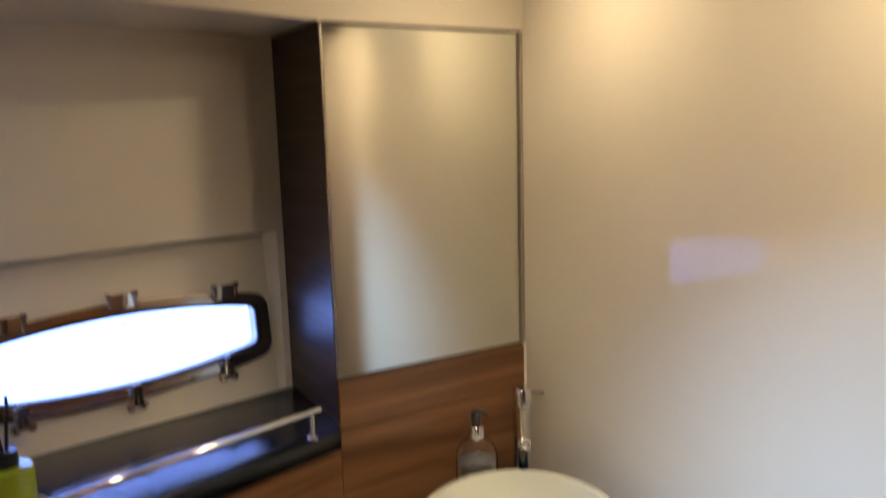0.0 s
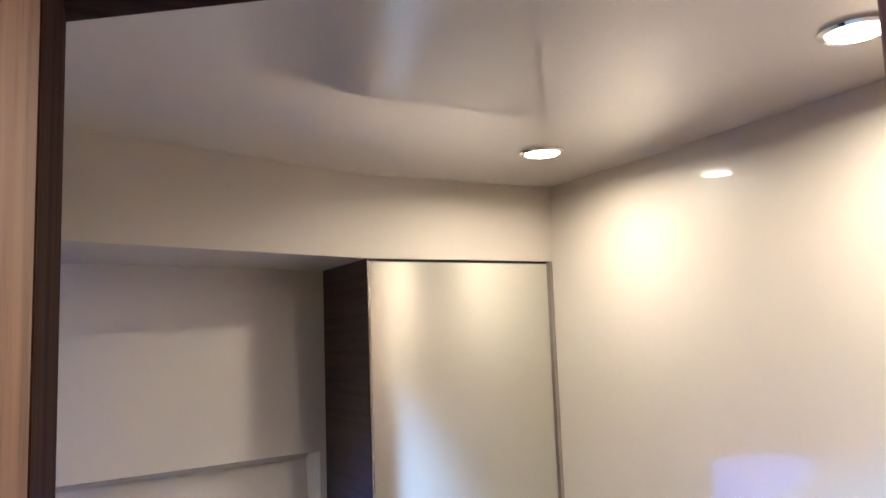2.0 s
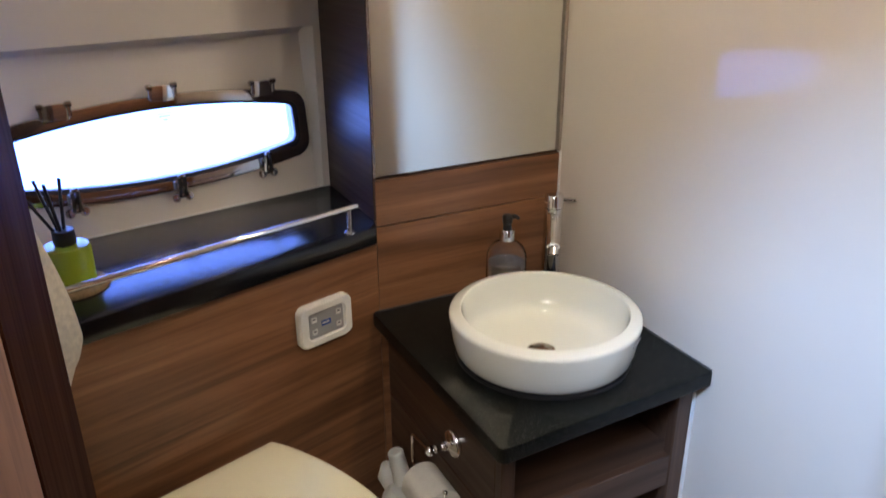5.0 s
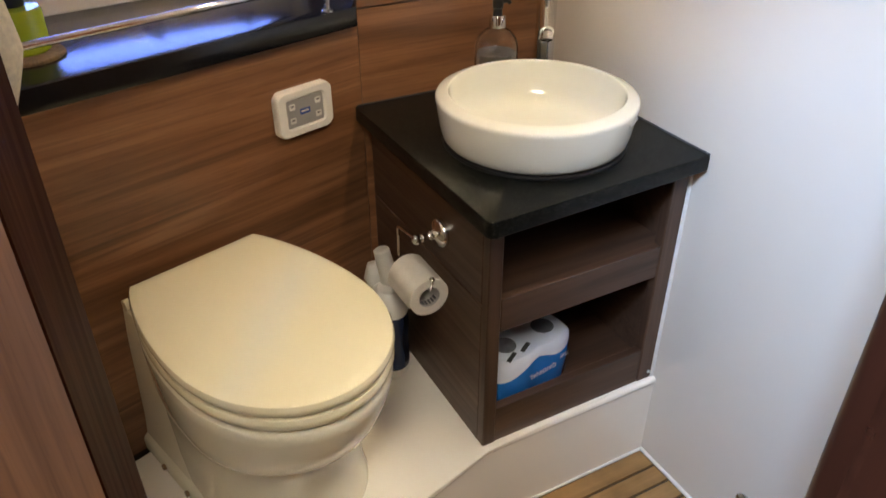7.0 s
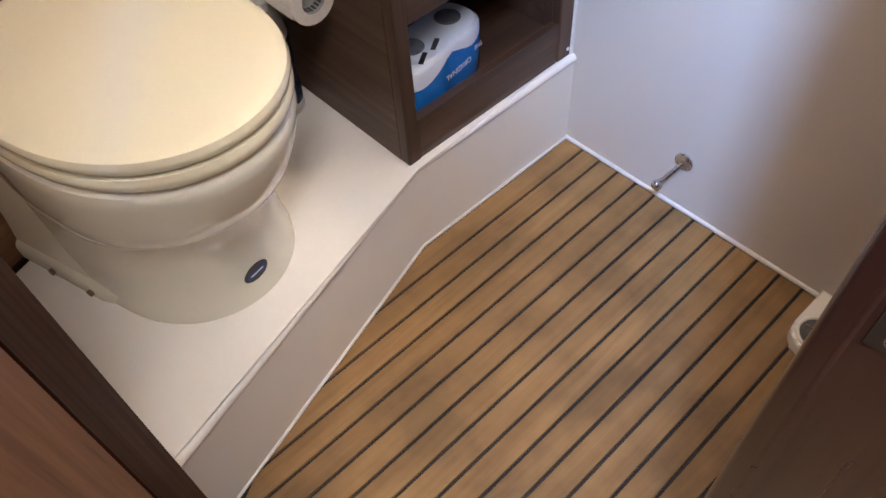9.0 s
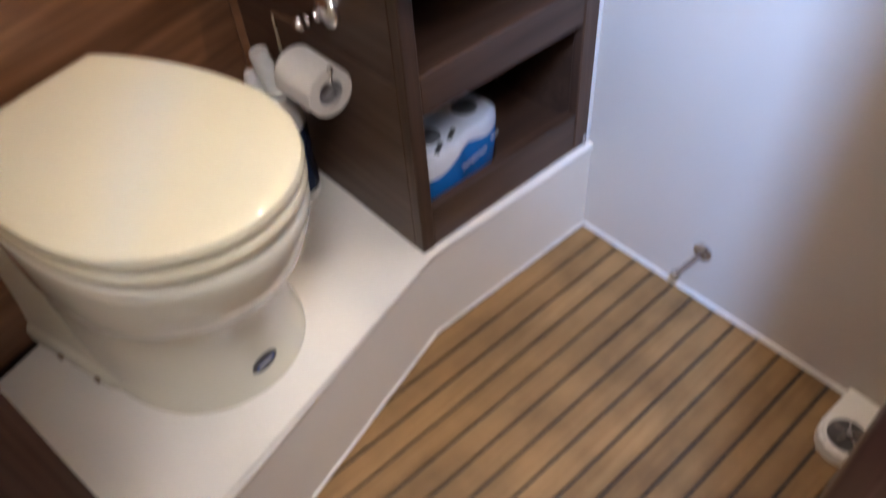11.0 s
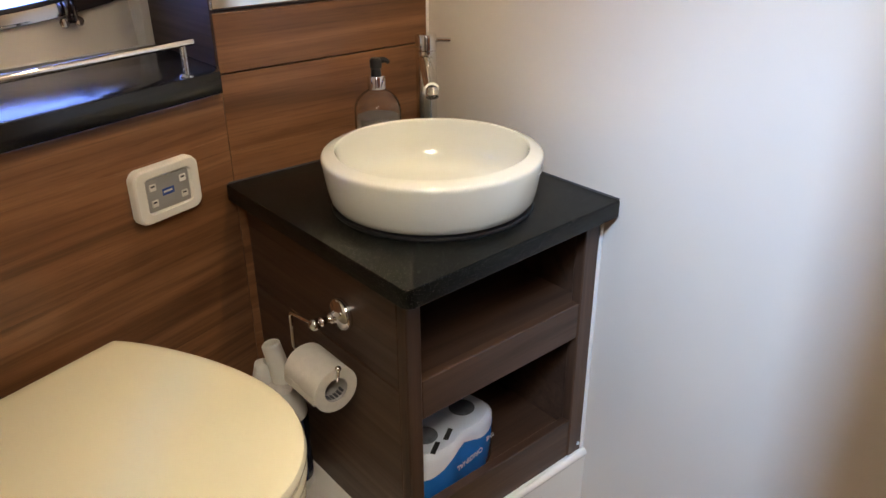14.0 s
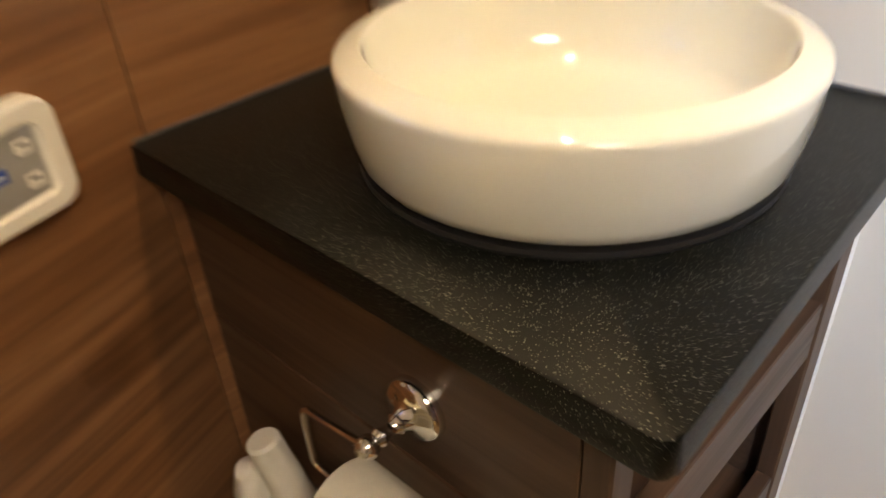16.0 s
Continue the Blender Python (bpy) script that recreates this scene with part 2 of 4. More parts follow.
def box(x0, x1, y0, y1, z0, z1, bevel=0.0, seg=2, bm=None):
    b = bmesh.new()
    vs = [b.verts.new((x, y, z)) for z in (z0, z1) for y in (y0, y1) for x in (x0, x1)]
    for q in ((0, 1, 3, 2), (4, 6, 7, 5), (0, 4, 5, 1), (1, 5, 7, 3), (3, 7, 6, 2), (2, 6, 4, 0)):
        b.faces.new([vs[i] for i in q])
    if bevel:
        bmesh.ops.bevel(b, geom=b.edges[:], offset=bevel, segments=seg, profile=0.6, affect="EDGES")
    return b if bm is None else merge(bm, b)


def merge(bm, other, m=None):
    if m is not None:
        bmesh.ops.transform(other, matrix=m, verts=other.verts)
    me = bpy.data.meshes.new("tmp")
    other.to_mesh(me)
    other.free()
    bm.from_mesh(me)
    bpy.data.meshes.remove(me)
    return bm


def prism(pts, z0, z1, bevel=0.0, seg=2, top_only=False):
    """An upright block over a plan outline."""
    b = bmesh.new()
    lo, hi = [b.verts.new((x, y, z0)) for x, y in pts], [b.verts.new((x, y, z1)) for x, y in pts]
    k = len(pts)
    b.faces.new(lo[::-1])
    top = b.faces.new(hi)
    for i in range(k):
        b.faces.new((lo[i], lo[(i + 1) % k], hi[(i + 1) % k], hi[i]))
    if bevel:
        edges = list(top.edges) if top_only else b.edges[:]
        bmesh.ops.bevel(b, geom=edges, offset=bevel, segments=seg, profile=0.5, affect="EDGES")
    return b


def lathe(profile, n=40, cap=True):
    """A body of revolution round z from (radius, height) pairs."""
    b = bmesh.new()
    rings = []
    for r, z in profile:
        if r < 1e-6:
            rings.append([b.verts.new((0, 0, z))])
        else:
            rings.append([b.verts.new((r * math.cos(2 * math.pi * i / n), r * math.sin(2 * math.pi * i / n), z)) for i in range(n)])
    for a, c in zip(rings, rings[1:]):
        for i in range(n):
            j = (i + 1) % n
            if len(a) == 1 and len(c) > 1:
                b.faces.new((a[0], c[i], c[j]))
            elif len(c) == 1 and len(a) > 1:
                b.faces.new((a[i], a[j], c[0]))
            elif len(a) > 1:
                b.faces.new((a[i], a[j], c[j], c[i]))
    if cap:
        for ring in (rings[0], rings[-1]):
            if len(ring) > 2:
                b.faces.new(ring)
    return b


def loft(sections, cap=True):
    """A skin through closed rings of equal length."""
    b = bmesh.new()
    rings = [[b.verts.new(p) for p in s] for s in sections]
    for a, c in zip(rings, rings[1:]):
        k = len(a)
        for i in range(k):
            b.faces.new((a[i], a[(i + 1) % k], c[(i + 1) % k], c[i]))
    if cap:
        b.faces.new(rings[0][::-1])
        b.faces.new(rings[-1])
    return b


def tube(points, r, n=12, caps=True):
    """A round bar along a line of points."""
    pts = [Vector(p) for p in points]
    secs, up = [], None
    for i, p in enumerate(pts):
        d = (pts[min(i + 1, len(pts) - 1)] - pts[max(i - 1, 0)]).normalized()
        if up is None:
            up = d.orthogonal().normalized()
        up = (up - d * up.dot(d)).normalized()
        side = d.cross(up)
        rr = r[i] if isinstance(r, (list, tuple)) else r
        secs.append([p + rr * (math.cos(2 * math.pi * k / n) * up + math.sin(2 * math.pi * k / n) * side) for k in range(n)])
    return loft(secs, caps)


def bent(points, radius=0.01, steps=5):
    """Rounds the corners of a line of points."""
    pts = [Vector(p) for p in points]
    out = [pts[0]]
    for a, p, c in zip(pts, pts[1:], pts[2:]):
        u, v = p + (a - p).normalized() * radius, p + (c - p).normalized() * radius
        for i in range(steps + 1):
            t = i / steps
            out.append(u * (1 - t) ** 2 + p * 2 * t * (1 - t) + v * t * t)
    return out + [pts[-1]]


def ball(r, n=16):
    b = bmesh.new()
    bmesh.ops.create_uvsphere(b, u_segments=n, v_segments=n // 2 + 2, radius=r)
    return b


def bar(name, parent, m, w, h, material, d=0.0008):
    return part(name, box(-w / 2, w / 2, -d, 0, -h / 2, h / 2), material, parent, "", m)


def board(name, parent, m, length, height, thick, material, bevel=0.0009, label=""):
    """A board with its grain along local x, its back at y = 0 and its face at y = -thick."""
    return part(name, box(0, length, -thick, 0, 0, height, bevel, 1), material, parent, label, m)


# ---------------------------------------------------------------- the plan
SLOPE = 0.296                      # the outboard side runs at an angle to the sink side
ANGLE = math.degrees(math.atan(SLOPE))
SEAM = 0.562
RIGHT, BACK = 1.0, 1.25


def side_y(x):
    """The face of the panelling behind the toilet."""
    return BACK - SLOPE * (SEAM - x)


def hull_y(x):
    """The face of the hull liner in the window niche."""
    return 1.512 - 0.185 * (SEAM - x)


LEFT = -0.10
EDGE = [(RIGHT, 0.781), (0.583, 0.782), (LEFT, 0.782 - SLOPE * (0.583 - LEFT))]   # edge of the raised platform
DOOR_L, DOOR_R = (0.022, 0.45), (0.363, 0.105)

# ---------------------------------------------------------------- setting
floor = tagged(part("floor", box(LEFT - 1.6, RIGHT + 0.05, -1.6, 0.80, -0.06, -0.006), CAULK), "black caulked base under the teak planks", "floor", kind="structure")

platform_pts = EDGE + [(LEFT - 0.05, 1.02), (SEAM, BACK + 0.02), (RIGHT + 0.02, BACK + 0.02), (RIGHT + 0.02, 0.781)]
platform = tagged(part("platform", prism(platform_pts[1:-1] + [(RIGHT, 0.781)], -0.02, STEP, 0.009, 4, True), PLATFORM),
                  "raised white moulded step under toilet and cabinet", "step", kind="structure")
part("step_nosing", tube([(RIGHT + 0.002, 0.787, STEP - 0.0105), (0.5845, 0.788, STEP - 0.0105), (LEFT, 0.788 - SLOPE * (0.5845 - LEFT), STEP - 0.0105)], 0.0103, 20), PLATFORM, platform, "rounded white nosing of the step")
part("sealant_bead", tube([(RIGHT, 0.7800, 0.001), (0.583, 0.7810, 0.001), (LEFT, 0.7810 - SLOPE * (0.583 - LEFT), 0.001)], 0.0034, 8), SEALANT, platform)

wall_right = tagged(part("wall_right", box(RIGHT, RIGHT + 0.05, -0.2, BACK + 0.3, -0.05, CEIL + 0.05), GELCOAT), "glossy cream moulded bulkhead", "wall", kind="structure")
part("sealant_bead", tube([(RIGHT - 0.001, 0.06, 0.002), (RIGHT - 0.001, 0.78, 0.002)], 0.0050, 8), SEALANT, wall_right)
part("sealant_bead", tube([(RIGHT - 0.001, BACK - 0.001, COUNTER + 0.002), (RIGHT - 0.001, BACK - 0.001, 1.030)], 0.003, 8), SEALANT, wall_right)
part("mirror_channel", box(RIGHT - 0.0085, RIGHT, BACK - 0.002, BACK + 0.011, 1.0305, 1.686, 0.001, 1), CHANNEL, wall_right, "dull beige channel beside the mirror")
part("sealant_bead", tube([(RIGHT - 0.004, 0.790, STEP), (RIGHT - 0.004, 0.790, 0.715)], 0.0048, 8), SEALANT, wall_right)

# panelled wall behind the basin, with the mirror over it
wall_back = tagged(part("wall_back", box(SEAM, RIGHT, BACK + 0.012, BACK + 0.05, 0.0, CEIL + 0.02), DARKWOOD), "walnut panelled wall behind the basin", "wall", kind="structure")
for z0, z1, edge in ((STEP, 0.7998, 0.0), (0.8, 0.9295, 0.0), (0.932, 1.026, 0.0009)):
    board("wood_panel", wall_back, pose(SEAM + 0.002, BACK + 0.012, z0), RIGHT - SEAM - 0.005, z1 - z0, 0.012, WALNUT, edge)
wall_mirror = thing("wall_mirror", "frameless wall mirror above walnut panelling", "mirror", pose(SEAM + 0.004, BACK + 0.012, 1.032))
part("mirror_pane", box(0, RIGHT - SEAM - 0.0165, -0.010, -0.002, 0, 0.650, 0.0015, 1), MIRROR, wall_mirror)
part("backing", box(-0.002, RIGHT - SEAM - 0.008, -0.0018, 0, -0.003, 0.656), BLACKPLASTIC, wall_mirror)
part("edge_strip", box(-0.004, -0.0005, -0.011, 0, 0, 0.650), STEEL, wall_mirror, "thin bright metal edge")
LEAN = 0.0135                      # the soffit's face leans into the room towards its top
low = [(SEAM, BACK), (RIGHT, BACK), (RIGHT, 1.60), (LEFT - 0.3, 1.60), (LEFT - 0.3, side_y(LEFT - 0.3))]
high = [(SEAM + 0.002, BACK - LEAN), (RIGHT, BACK - LEAN), (RIGHT, 1.60), (LEFT - 0.3, 1.60), (LEFT - 0.3, side_y(LEFT - 0.3) - 1.043 * LEAN)]
soffit = tagged(part("soffit", loft([[(x, y, 1.687) for x, y in low], [(x, y, CEIL + 0.01) for x, y in high]]), SOFFIT),
                "glossy cream moulded soffit above mirror and window", "soffit", kind="structure")

# panelling behind the toilet, below the black shelf
wall_side = tagged(part("wall_side", prism([(SEAM, BACK + 0.012), (SEAM, BACK + 0.05), (LEFT - 0.3, side_y(LEFT - 0.3) + 0.05), (LEFT - 0.3, side_y(LEFT - 0.3) + 0.0125)], 0.0, 0.9), DARKWOOD),
                   "walnut panelled wall behind the toilet", "wall", kind="structure")
span = (SEAM - LEFT + 0.2) / math.cos(radians(ANGLE))
m_side = pose(SEAM - 0.003, BACK + 0.011, 0, 0, 0, ANGLE)
# veneer leaves laid edge to edge
for z0, z1 in ((STEP, 0.330), (0.330, 0.497), (0.497, 0.668), (0.668, 0.827), (0.827, 0.901)):
    board("wood_panel", wall_side, m_side @ pose(-span, 0, z0), span, z1 - z0 - 0.0002, 0.012, WALNUT, 0.0)

# niche with the porthole
tagged(turn_grain(part("niche_pillar", box(SEAM - 0.002, SEAM + 0.0035, BACK + 0.001, 1.53, SHELF, 1.687, 0.001, 1), DARKWOOD), GRAIN_Y), "dark walnut side panel of the window niche", "panel", kind="structure")
HULL_ANGLE = math.degrees(math.atan(0.185))
m_hull = pose(SEAM, 1.512, 0, 0, 0, HULL_ANGLE)
U0, Z0, HALF, TALL = -0.348, 1.0945, 0.288, 0.0735


def porthole(grow=0.0, n=56):
    """The long lens-shaped outline of the porthole, in the hull's own plane."""
    half, rc = HALF + grow, 0.018 + 0.6 * grow
    pts = []
    for sign in (1, -1):
        for i in range(n):
            a = math.pi * (i + 0.5) / n
            u = half * math.cos(a) * sign
            h = TALL + grow - 0.028 * (u / half) ** 2
            d = half - abs(u)
            if d < rc:
                h -= rc - math.sqrt(max(0, rc * rc - (rc - d) ** 2))
            pts.append((U0 + u, Z0 + sign * h))
    return pts


def inner_y(z):
    """The recess leans outboard towards its top."""
    return 0.004 + 0.040 * (z - 0.955) / 0.33


def hull_liner():
    b = bmesh.new()
    far, lip, low = -0.95, 1.293, 0.93

    def face(*ps):
        b.faces.new([b.verts.new(p) for p in ps])
    face((far, 0, lip), (0.01, 0, lip), (0.01, 0, 1.72), (far, 0, 1.72))
    rows = [(0, lip), (0.006, lip - 0.002), (0.03, lip - 0.006), (inner_y(1.276), 1.276)]
    ends = (-0.018, -0.020, -0.027, -0.030)
    for (y0, z0), (y1, z1), e0, e1 in zip(rows, rows[1:], ends, ends[1:]):
        face((far, y1, z1), (e1, y1, z1), (e0, y0, z0), (far, y0, z0))
    face((-0.018, 0, lip), (0.01, 0, lip), (0.01, 0, low), (-0.018, 0, low))
    side = [(e, y, z) for e, (y, z) in zip(ends, rows)]
    face(*side, (-0.034, inner_y(low), low), (-0.018, 0, low))
    outer = [b.verts.new((u, inner_y(z), z)) for u, z in ((-0.030, 1.276), (far, 1.276), (far, low), (-0.034, low))]
    hole = [b.verts.new((u, inner_y(z), z)) for u, z in porthole()]
    edges = [b.edges.new((r[i], r[(i + 1) % len(r)])) for r in (outer, hole) for i in range(len(r))]
    bmesh.ops.triangle_fill(b, use_beauty=True, edges=edges)
    back = [b.verts.new((v.co.x, v.co.y + 0.05, v.co.z)) for v in hole]
    for i in range(len(hole)):
        j = (i + 1) % len(hole)
        b.faces.new((hole[i], hole[j], back[j], back[i]))
    return b


wall_hull = tagged(part("wall_hull", hull_liner(), HULL, None, "", m_hull), "cream hull liner with a recess round the porthole", "wall", kind="structure")
window = tagged(new("window_1"), "long lens-shaped porthole in polished steel frame, bright daylight outside", "window", kind="structure")
window.matrix_basis = m_hull


def ring(a, c, y0, y1):
    """A flat frame between two outlines, following the lean of the recess."""
    b = bmesh.new()
    loops = [[b.verts.new((u, inner_y(z) + y, z)) for u, z in o] for o, y in ((a, y1), (a, y0), (porthole(0.008), y0 - 0.0012), (c, y0), (c, y1))]
    for p, q in zip(loops, loops[1:]):
        for i in range(len(p)):
            j = (i + 1) % len(p)
            b.faces.new((p[i], p[j], q[j], q[i]))
    return b


part("window_frame", ring(porthole(0.018), porthole(-0.002), -0.011, 0.004), DARKSTEEL, window, "polished stainless frame")
part("gasket", ring(porthole(-0.001), porthole(-0.008), -0.002, 0.006), BLACKPLASTIC, window, "black rubber gasket")
pane = bmesh.new()
pane_f, pane_b = ([pane.verts.new((u, inner_y(z) + y, z)) for u, z in porthole(-0.004)] for y in (0.004, 0.010))
pane.faces.new(pane_f)
pane.faces.new(pane_b[::-1])
for i in range(len(pane_f)):
    j = (i + 1) % len(pane_f)
    pane.faces.new((pane_f[i], pane_b[i], pane_b[j], pane_f[j]))
pane = part("pane", pane, GLASS, window)
pane.visible_shadow = False
for dz, w in ((0.0, 0.030), (-0.006, 0.022), (-0.013, 0.010)):
    bar("etched_mark", window, pose(-0.335, inner_y(1.15) + 0.0035, 1.150 + dz), w, 0.0022, GREY)


def hinge(u):
    h = new("hinge")
    z = Z0 + TALL + 0.021 - 0.028 * ((u - U0) / HALF) ** 2
    h.parent, h.matrix_basis = window, pose(u, inner_y(z) - 0.012, z)
    part("hinge_leaf", box(-0.023, 0.023, -0.004, 0.002, -0.014, 0.017, 0.002, 2), CHROME, h)
    for k in (-0.0235, 0.0235):
        part("hinge_pin", tube([(k - 0.005, -0.004, 0.015), (k + 0.005, -0.004, 0.015)], 0.0052, 12), DARKSTEEL, h)
        part("hinge_ear", box(k - 0.003, k + 0.003, -0.007, -0.001, -0.008, 0.012, 0.001, 1), CHROME, h)


def latch(u):
    h = new("latch")
    z = Z0 - TALL - 0.016 + 0.028 * ((u - U0) / HALF) ** 2
    h.parent, h.matrix_basis = window, pose(u, inner_y(z) - 0.016, z)
    part("latch_base", tube([(-0.010, 0, -0.012), (0.010, 0, -0.012)], 0.0060, 14), DARKSTEEL, h)
    part("latch_lever", tube(bent([(-0.0065, -0.006, -0.012), (-0.0045, -0.011, 0.030), (0.0045, -0.011, 0.030), (0.0065, -0.006, -0.012)], 0.0042), 0.0042, 10), DARKSTEEL, h)
    for k in (-0.0125, 0.0125):
        part("latch_knob", lathe([(0.0, -0.005), (0.0070, -0.004), (0.0088, 0.0), (0.0070, 0.004), (0.0, 0.005)], 18), DARKSTEEL, h, "", pose(k, -0.003, -0.015, 78))
    part("latch_bracket", box(-0.008, 0.008, 0.0, 0.018, -0.016, -0.006, 0.002, 1), STEEL, h)


for u in (-0.135, -0.338, -0.528):
    hinge(u)
for u in (-0.150, -0.335, -0.528):
    latch(u)
sky_card = part("backdrop", box(-1.6, 1.0, 0.62, 0.63, 0.2, 2.60), SKYGLOW, None, "", m_hull)
tagged(sky_card, "white glare of open sky over water", "backdrop", kind="structure")

def rail_y(x):
    return 1.222 - 0.283 * (0.514 - x)


# black shelf under the porthole
FX, FY = 0.553, 1.222
front = [(FX, FY), (LEFT - 0.25, FY - SLOPE * (FX - LEFT + 0.25))]
shelf_pts = [front[0], front[1], (LEFT - 0.25, hull_y(LEFT - 0.25) + 0.03), (SEAM + 0.012, 1.53), (SEAM + 0.012, BACK + 0.014), (SEAM - 0.003, BACK + 0.010), (SEAM - 0.003, BACK - 0.004)]
window_shelf = tagged(part("window_shelf", prism(shelf_pts, 0.908, SHELF, 0.0018, 2), POLISHED), "polished black stone shelf under the porthole", "shelf")

part("silicone_bead", tube([(LEFT - 0.2, hull_y(LEFT - 0.2) + 0.001, SHELF + 0.001), (SEAM - 0.004, hull_y(SEAM - 0.004) + 0.001, SHELF + 0.001)], 0.002, 8), SEALANT, window_shelf, "thin pale sealant along the hull liner")

fiddle_rail = thing("fiddle_rail", "thin stainless guard rail on the black shelf", "rail")


part("rail_bar", tube([(0.514, rail_y(0.514), 0.994), (LEFT - 0.1, rail_y(LEFT - 0.1), 0.994)], 0.0056, 20), CHROME, fiddle_rail)
for px in (0.496, -0.06):
    part("post", lathe([(0.0048, 0), (0.0048, 0.046)], 14), STEEL, fiddle_rail, "", pose(px, rail_y(px), SHELF + 0.002))
    part("base_disc", lathe([(0.011, 0), (0.011, 0.002), (0.008, 0.004), (0.0048, 0.005)], 20), STEEL, fiddle_rail, "", pose(px, rail_y(px), SHELF))

# ceiling, with an unseen hatch opening added over the passage, and the lamps
HX0, HX1, HY0, HY1 = -0.36, 0.16, -0.40, 0.12
slabs = bmesh.new()
for q in ((-1.7, HX0, -1.6, 1.62), (HX1, RIGHT + 0.05, -1.6, 1.62), (HX0, HX1, -1.6, HY0), (HX0, HX1, HY1, 1.62)):
    box(*q, CEIL, CEIL + 0.05, bm=slabs)
ceiling = tagged(part("ceiling", slabs, CEILING), "glossy white moulded ceiling", "ceiling", kind="structure")
hatch = thing("added_hatch", "unseen square hatch frame added over the passage to admit light", "hatch", pose((HX0 + HX1) / 2, (HY0 + HY1) / 2, CEIL))
for a in range(4):
    part("frame_bar", box(-0.275, 0.275, 0.256, 0.275, -0.008, 0.058, 0.002, 1), WHITEPLASTIC, hatch, "", pose(0, 0, 0, 0, 0, 90 * a))


def downlight(x, y):
    d = thing("downlight", "round recessed ceiling lamp with chrome rim, lit warm white", "lamp", pose(x, y, CEIL), "ceiling downlights")
    part("rim", lathe([(0.040, 0.0), (0.040, -0.003), (0.034, -0.006), (0.031, -0.004), (0.031, 0.0)], 40, False), CHROME, d)
    part("lit_diffuser", lathe([(0.0, -0.0090), (0.012, -0.0087), (0.022, -0.0077), (0.029, -0.0058), (0.031, -0.0035)], 40, False), DIFFUSER, d)
    return d


for lx, ly in LAMPS:
    downlight(lx, ly)

# doorway and passage
tagged(turn_grain(part("door_jamb_left", prism([DOOR_L, (0.010, 0.30), (-0.02, 0.31), (-0.018, 0.46)], -0.02, CEIL), MATTDARK), GRAIN_UP), "dark walnut door jamb", "door frame", kind="structure")
jamb_face = part("passage_wall_left", box(-0.02, CEIL + 0.0, -0.46, 0.0, 0.0, 0.03, 0.002, 1), JAMBWOOD, None, "",
                 Matrix(((0, 0.545, -0.838, 0.010), (0, 0.838, 0.545, 0.298), (1, 0, 0, 0), (0, 0, 0, 1))))
tagged(jamb_face, "oiled walnut passage panelling beside the doorway", "wall", kind="structure")
tagged(turn_grain(part("door_jamb_right", prism([DOOR_R, (0.50, 0.105), (0.50, -0.06), (0.411, -0.06), (0.373, 0.03)], -0.02, CEIL, 0.007, 4), GLOSSDARK), GRAIN_UP), "dark glossy walnut door jamb", "door frame", kind="structure")
jamb_bead = part("door_jamb_bead", tube([(0.3725, 0.0860, -0.01), (0.3725, 0.0860, CEIL)], 0.0075, 14), GLOSSDARK)
tagged(jamb_bead, "rounded varnished bead on the dark door jamb", "door frame", kind="structure")
lintel = part("door_lintel", prism([(0.0205, 0.463), (0.430, 0.159), (0.372, 0.06), (-0.006, 0.36)], 1.757, CEIL, 0.003, 2), MATTDARK)
tagged(lintel, "dark walnut door head", "door frame", kind="structure")
# added out of view facing the basin; its walnut reflects tan in the bulkhead
tagged(part("wall_front", box(0.49, RIGHT, 0.03, 0.07, -0.02, CEIL, 0.001, 1), WALNUT), "unseen walnut panelling beside the door, added for its tan reflection", "wall", kind="structure")
tagged(part("wall_left", box(LEFT - 0.06, LEFT, 0.40, 1.20, -0.02, CEIL), GELCOAT), "cream moulded wall beside the toilet", "wall", kind="structure")
# unseen walls added round the passage to keep stray sky light out
tagged(part("passage_wall_back", box(-1.45, 1.0, -1.55, -1.50, -0.05, CEIL), GELCOAT), "unseen cream wall added to enclose the passage", "wall", kind="structure")
tagged(part("passage_wall_right", box(0.60, 0.64, -1.52, 0.03, -0.05, CEIL), JAMBWOOD), "unseen walnut wall added to enclose the passage", "wall", kind="structure")
tagged(part("passage_wall_far", box(-1.50, -1.45, -1.52, 0.62, -0.05, CEIL), GELCOAT), "unseen cream wall added to enclose the passage", "wall", kind="structure")
tagged(part("passage_wall_side", box(-1.45, LEFT - 0.06, 0.56, 0.60, -0.05, CEIL), GELCOAT), "unseen cream wall added to enclose the passage", "wall", kind="structure")

# ---------------------------------------------------------------- things
# basin cabinet
cabinet = thing("basin_cabinet", "walnut basin cabinet with two open compartments", "cabinet", pose(0.579, 0.787, STEP))
CW, CD, CH = 0.991 - 0.579, BACK - 0.787, 0.716 - STEP
m_left = Matrix(((0, 1, 0, 0.014), (1, 0, 0, 0.022), (0, 0, 1, 0), (0, 0, 0, 1)))
board("side_panel", cabinet, m_left, CD - 0.022, 0.322, 0.014, CABINET)
board("side_panel", cabinet, m_left @ pose(0, 0, 0.325), CD - 0.022, CH - 0.325, 0.014, CABINET)


def stile(name, x, w):
    m = Matrix(((0, 0, 1, x), (0, 1, 0, 0), (1, 0, 0, 0), (0, 0, 0, 1)))
    part(name, box(0, CH, 0, 0.022, 0, w, 0.002, 1), CABINET, cabinet, "", m)


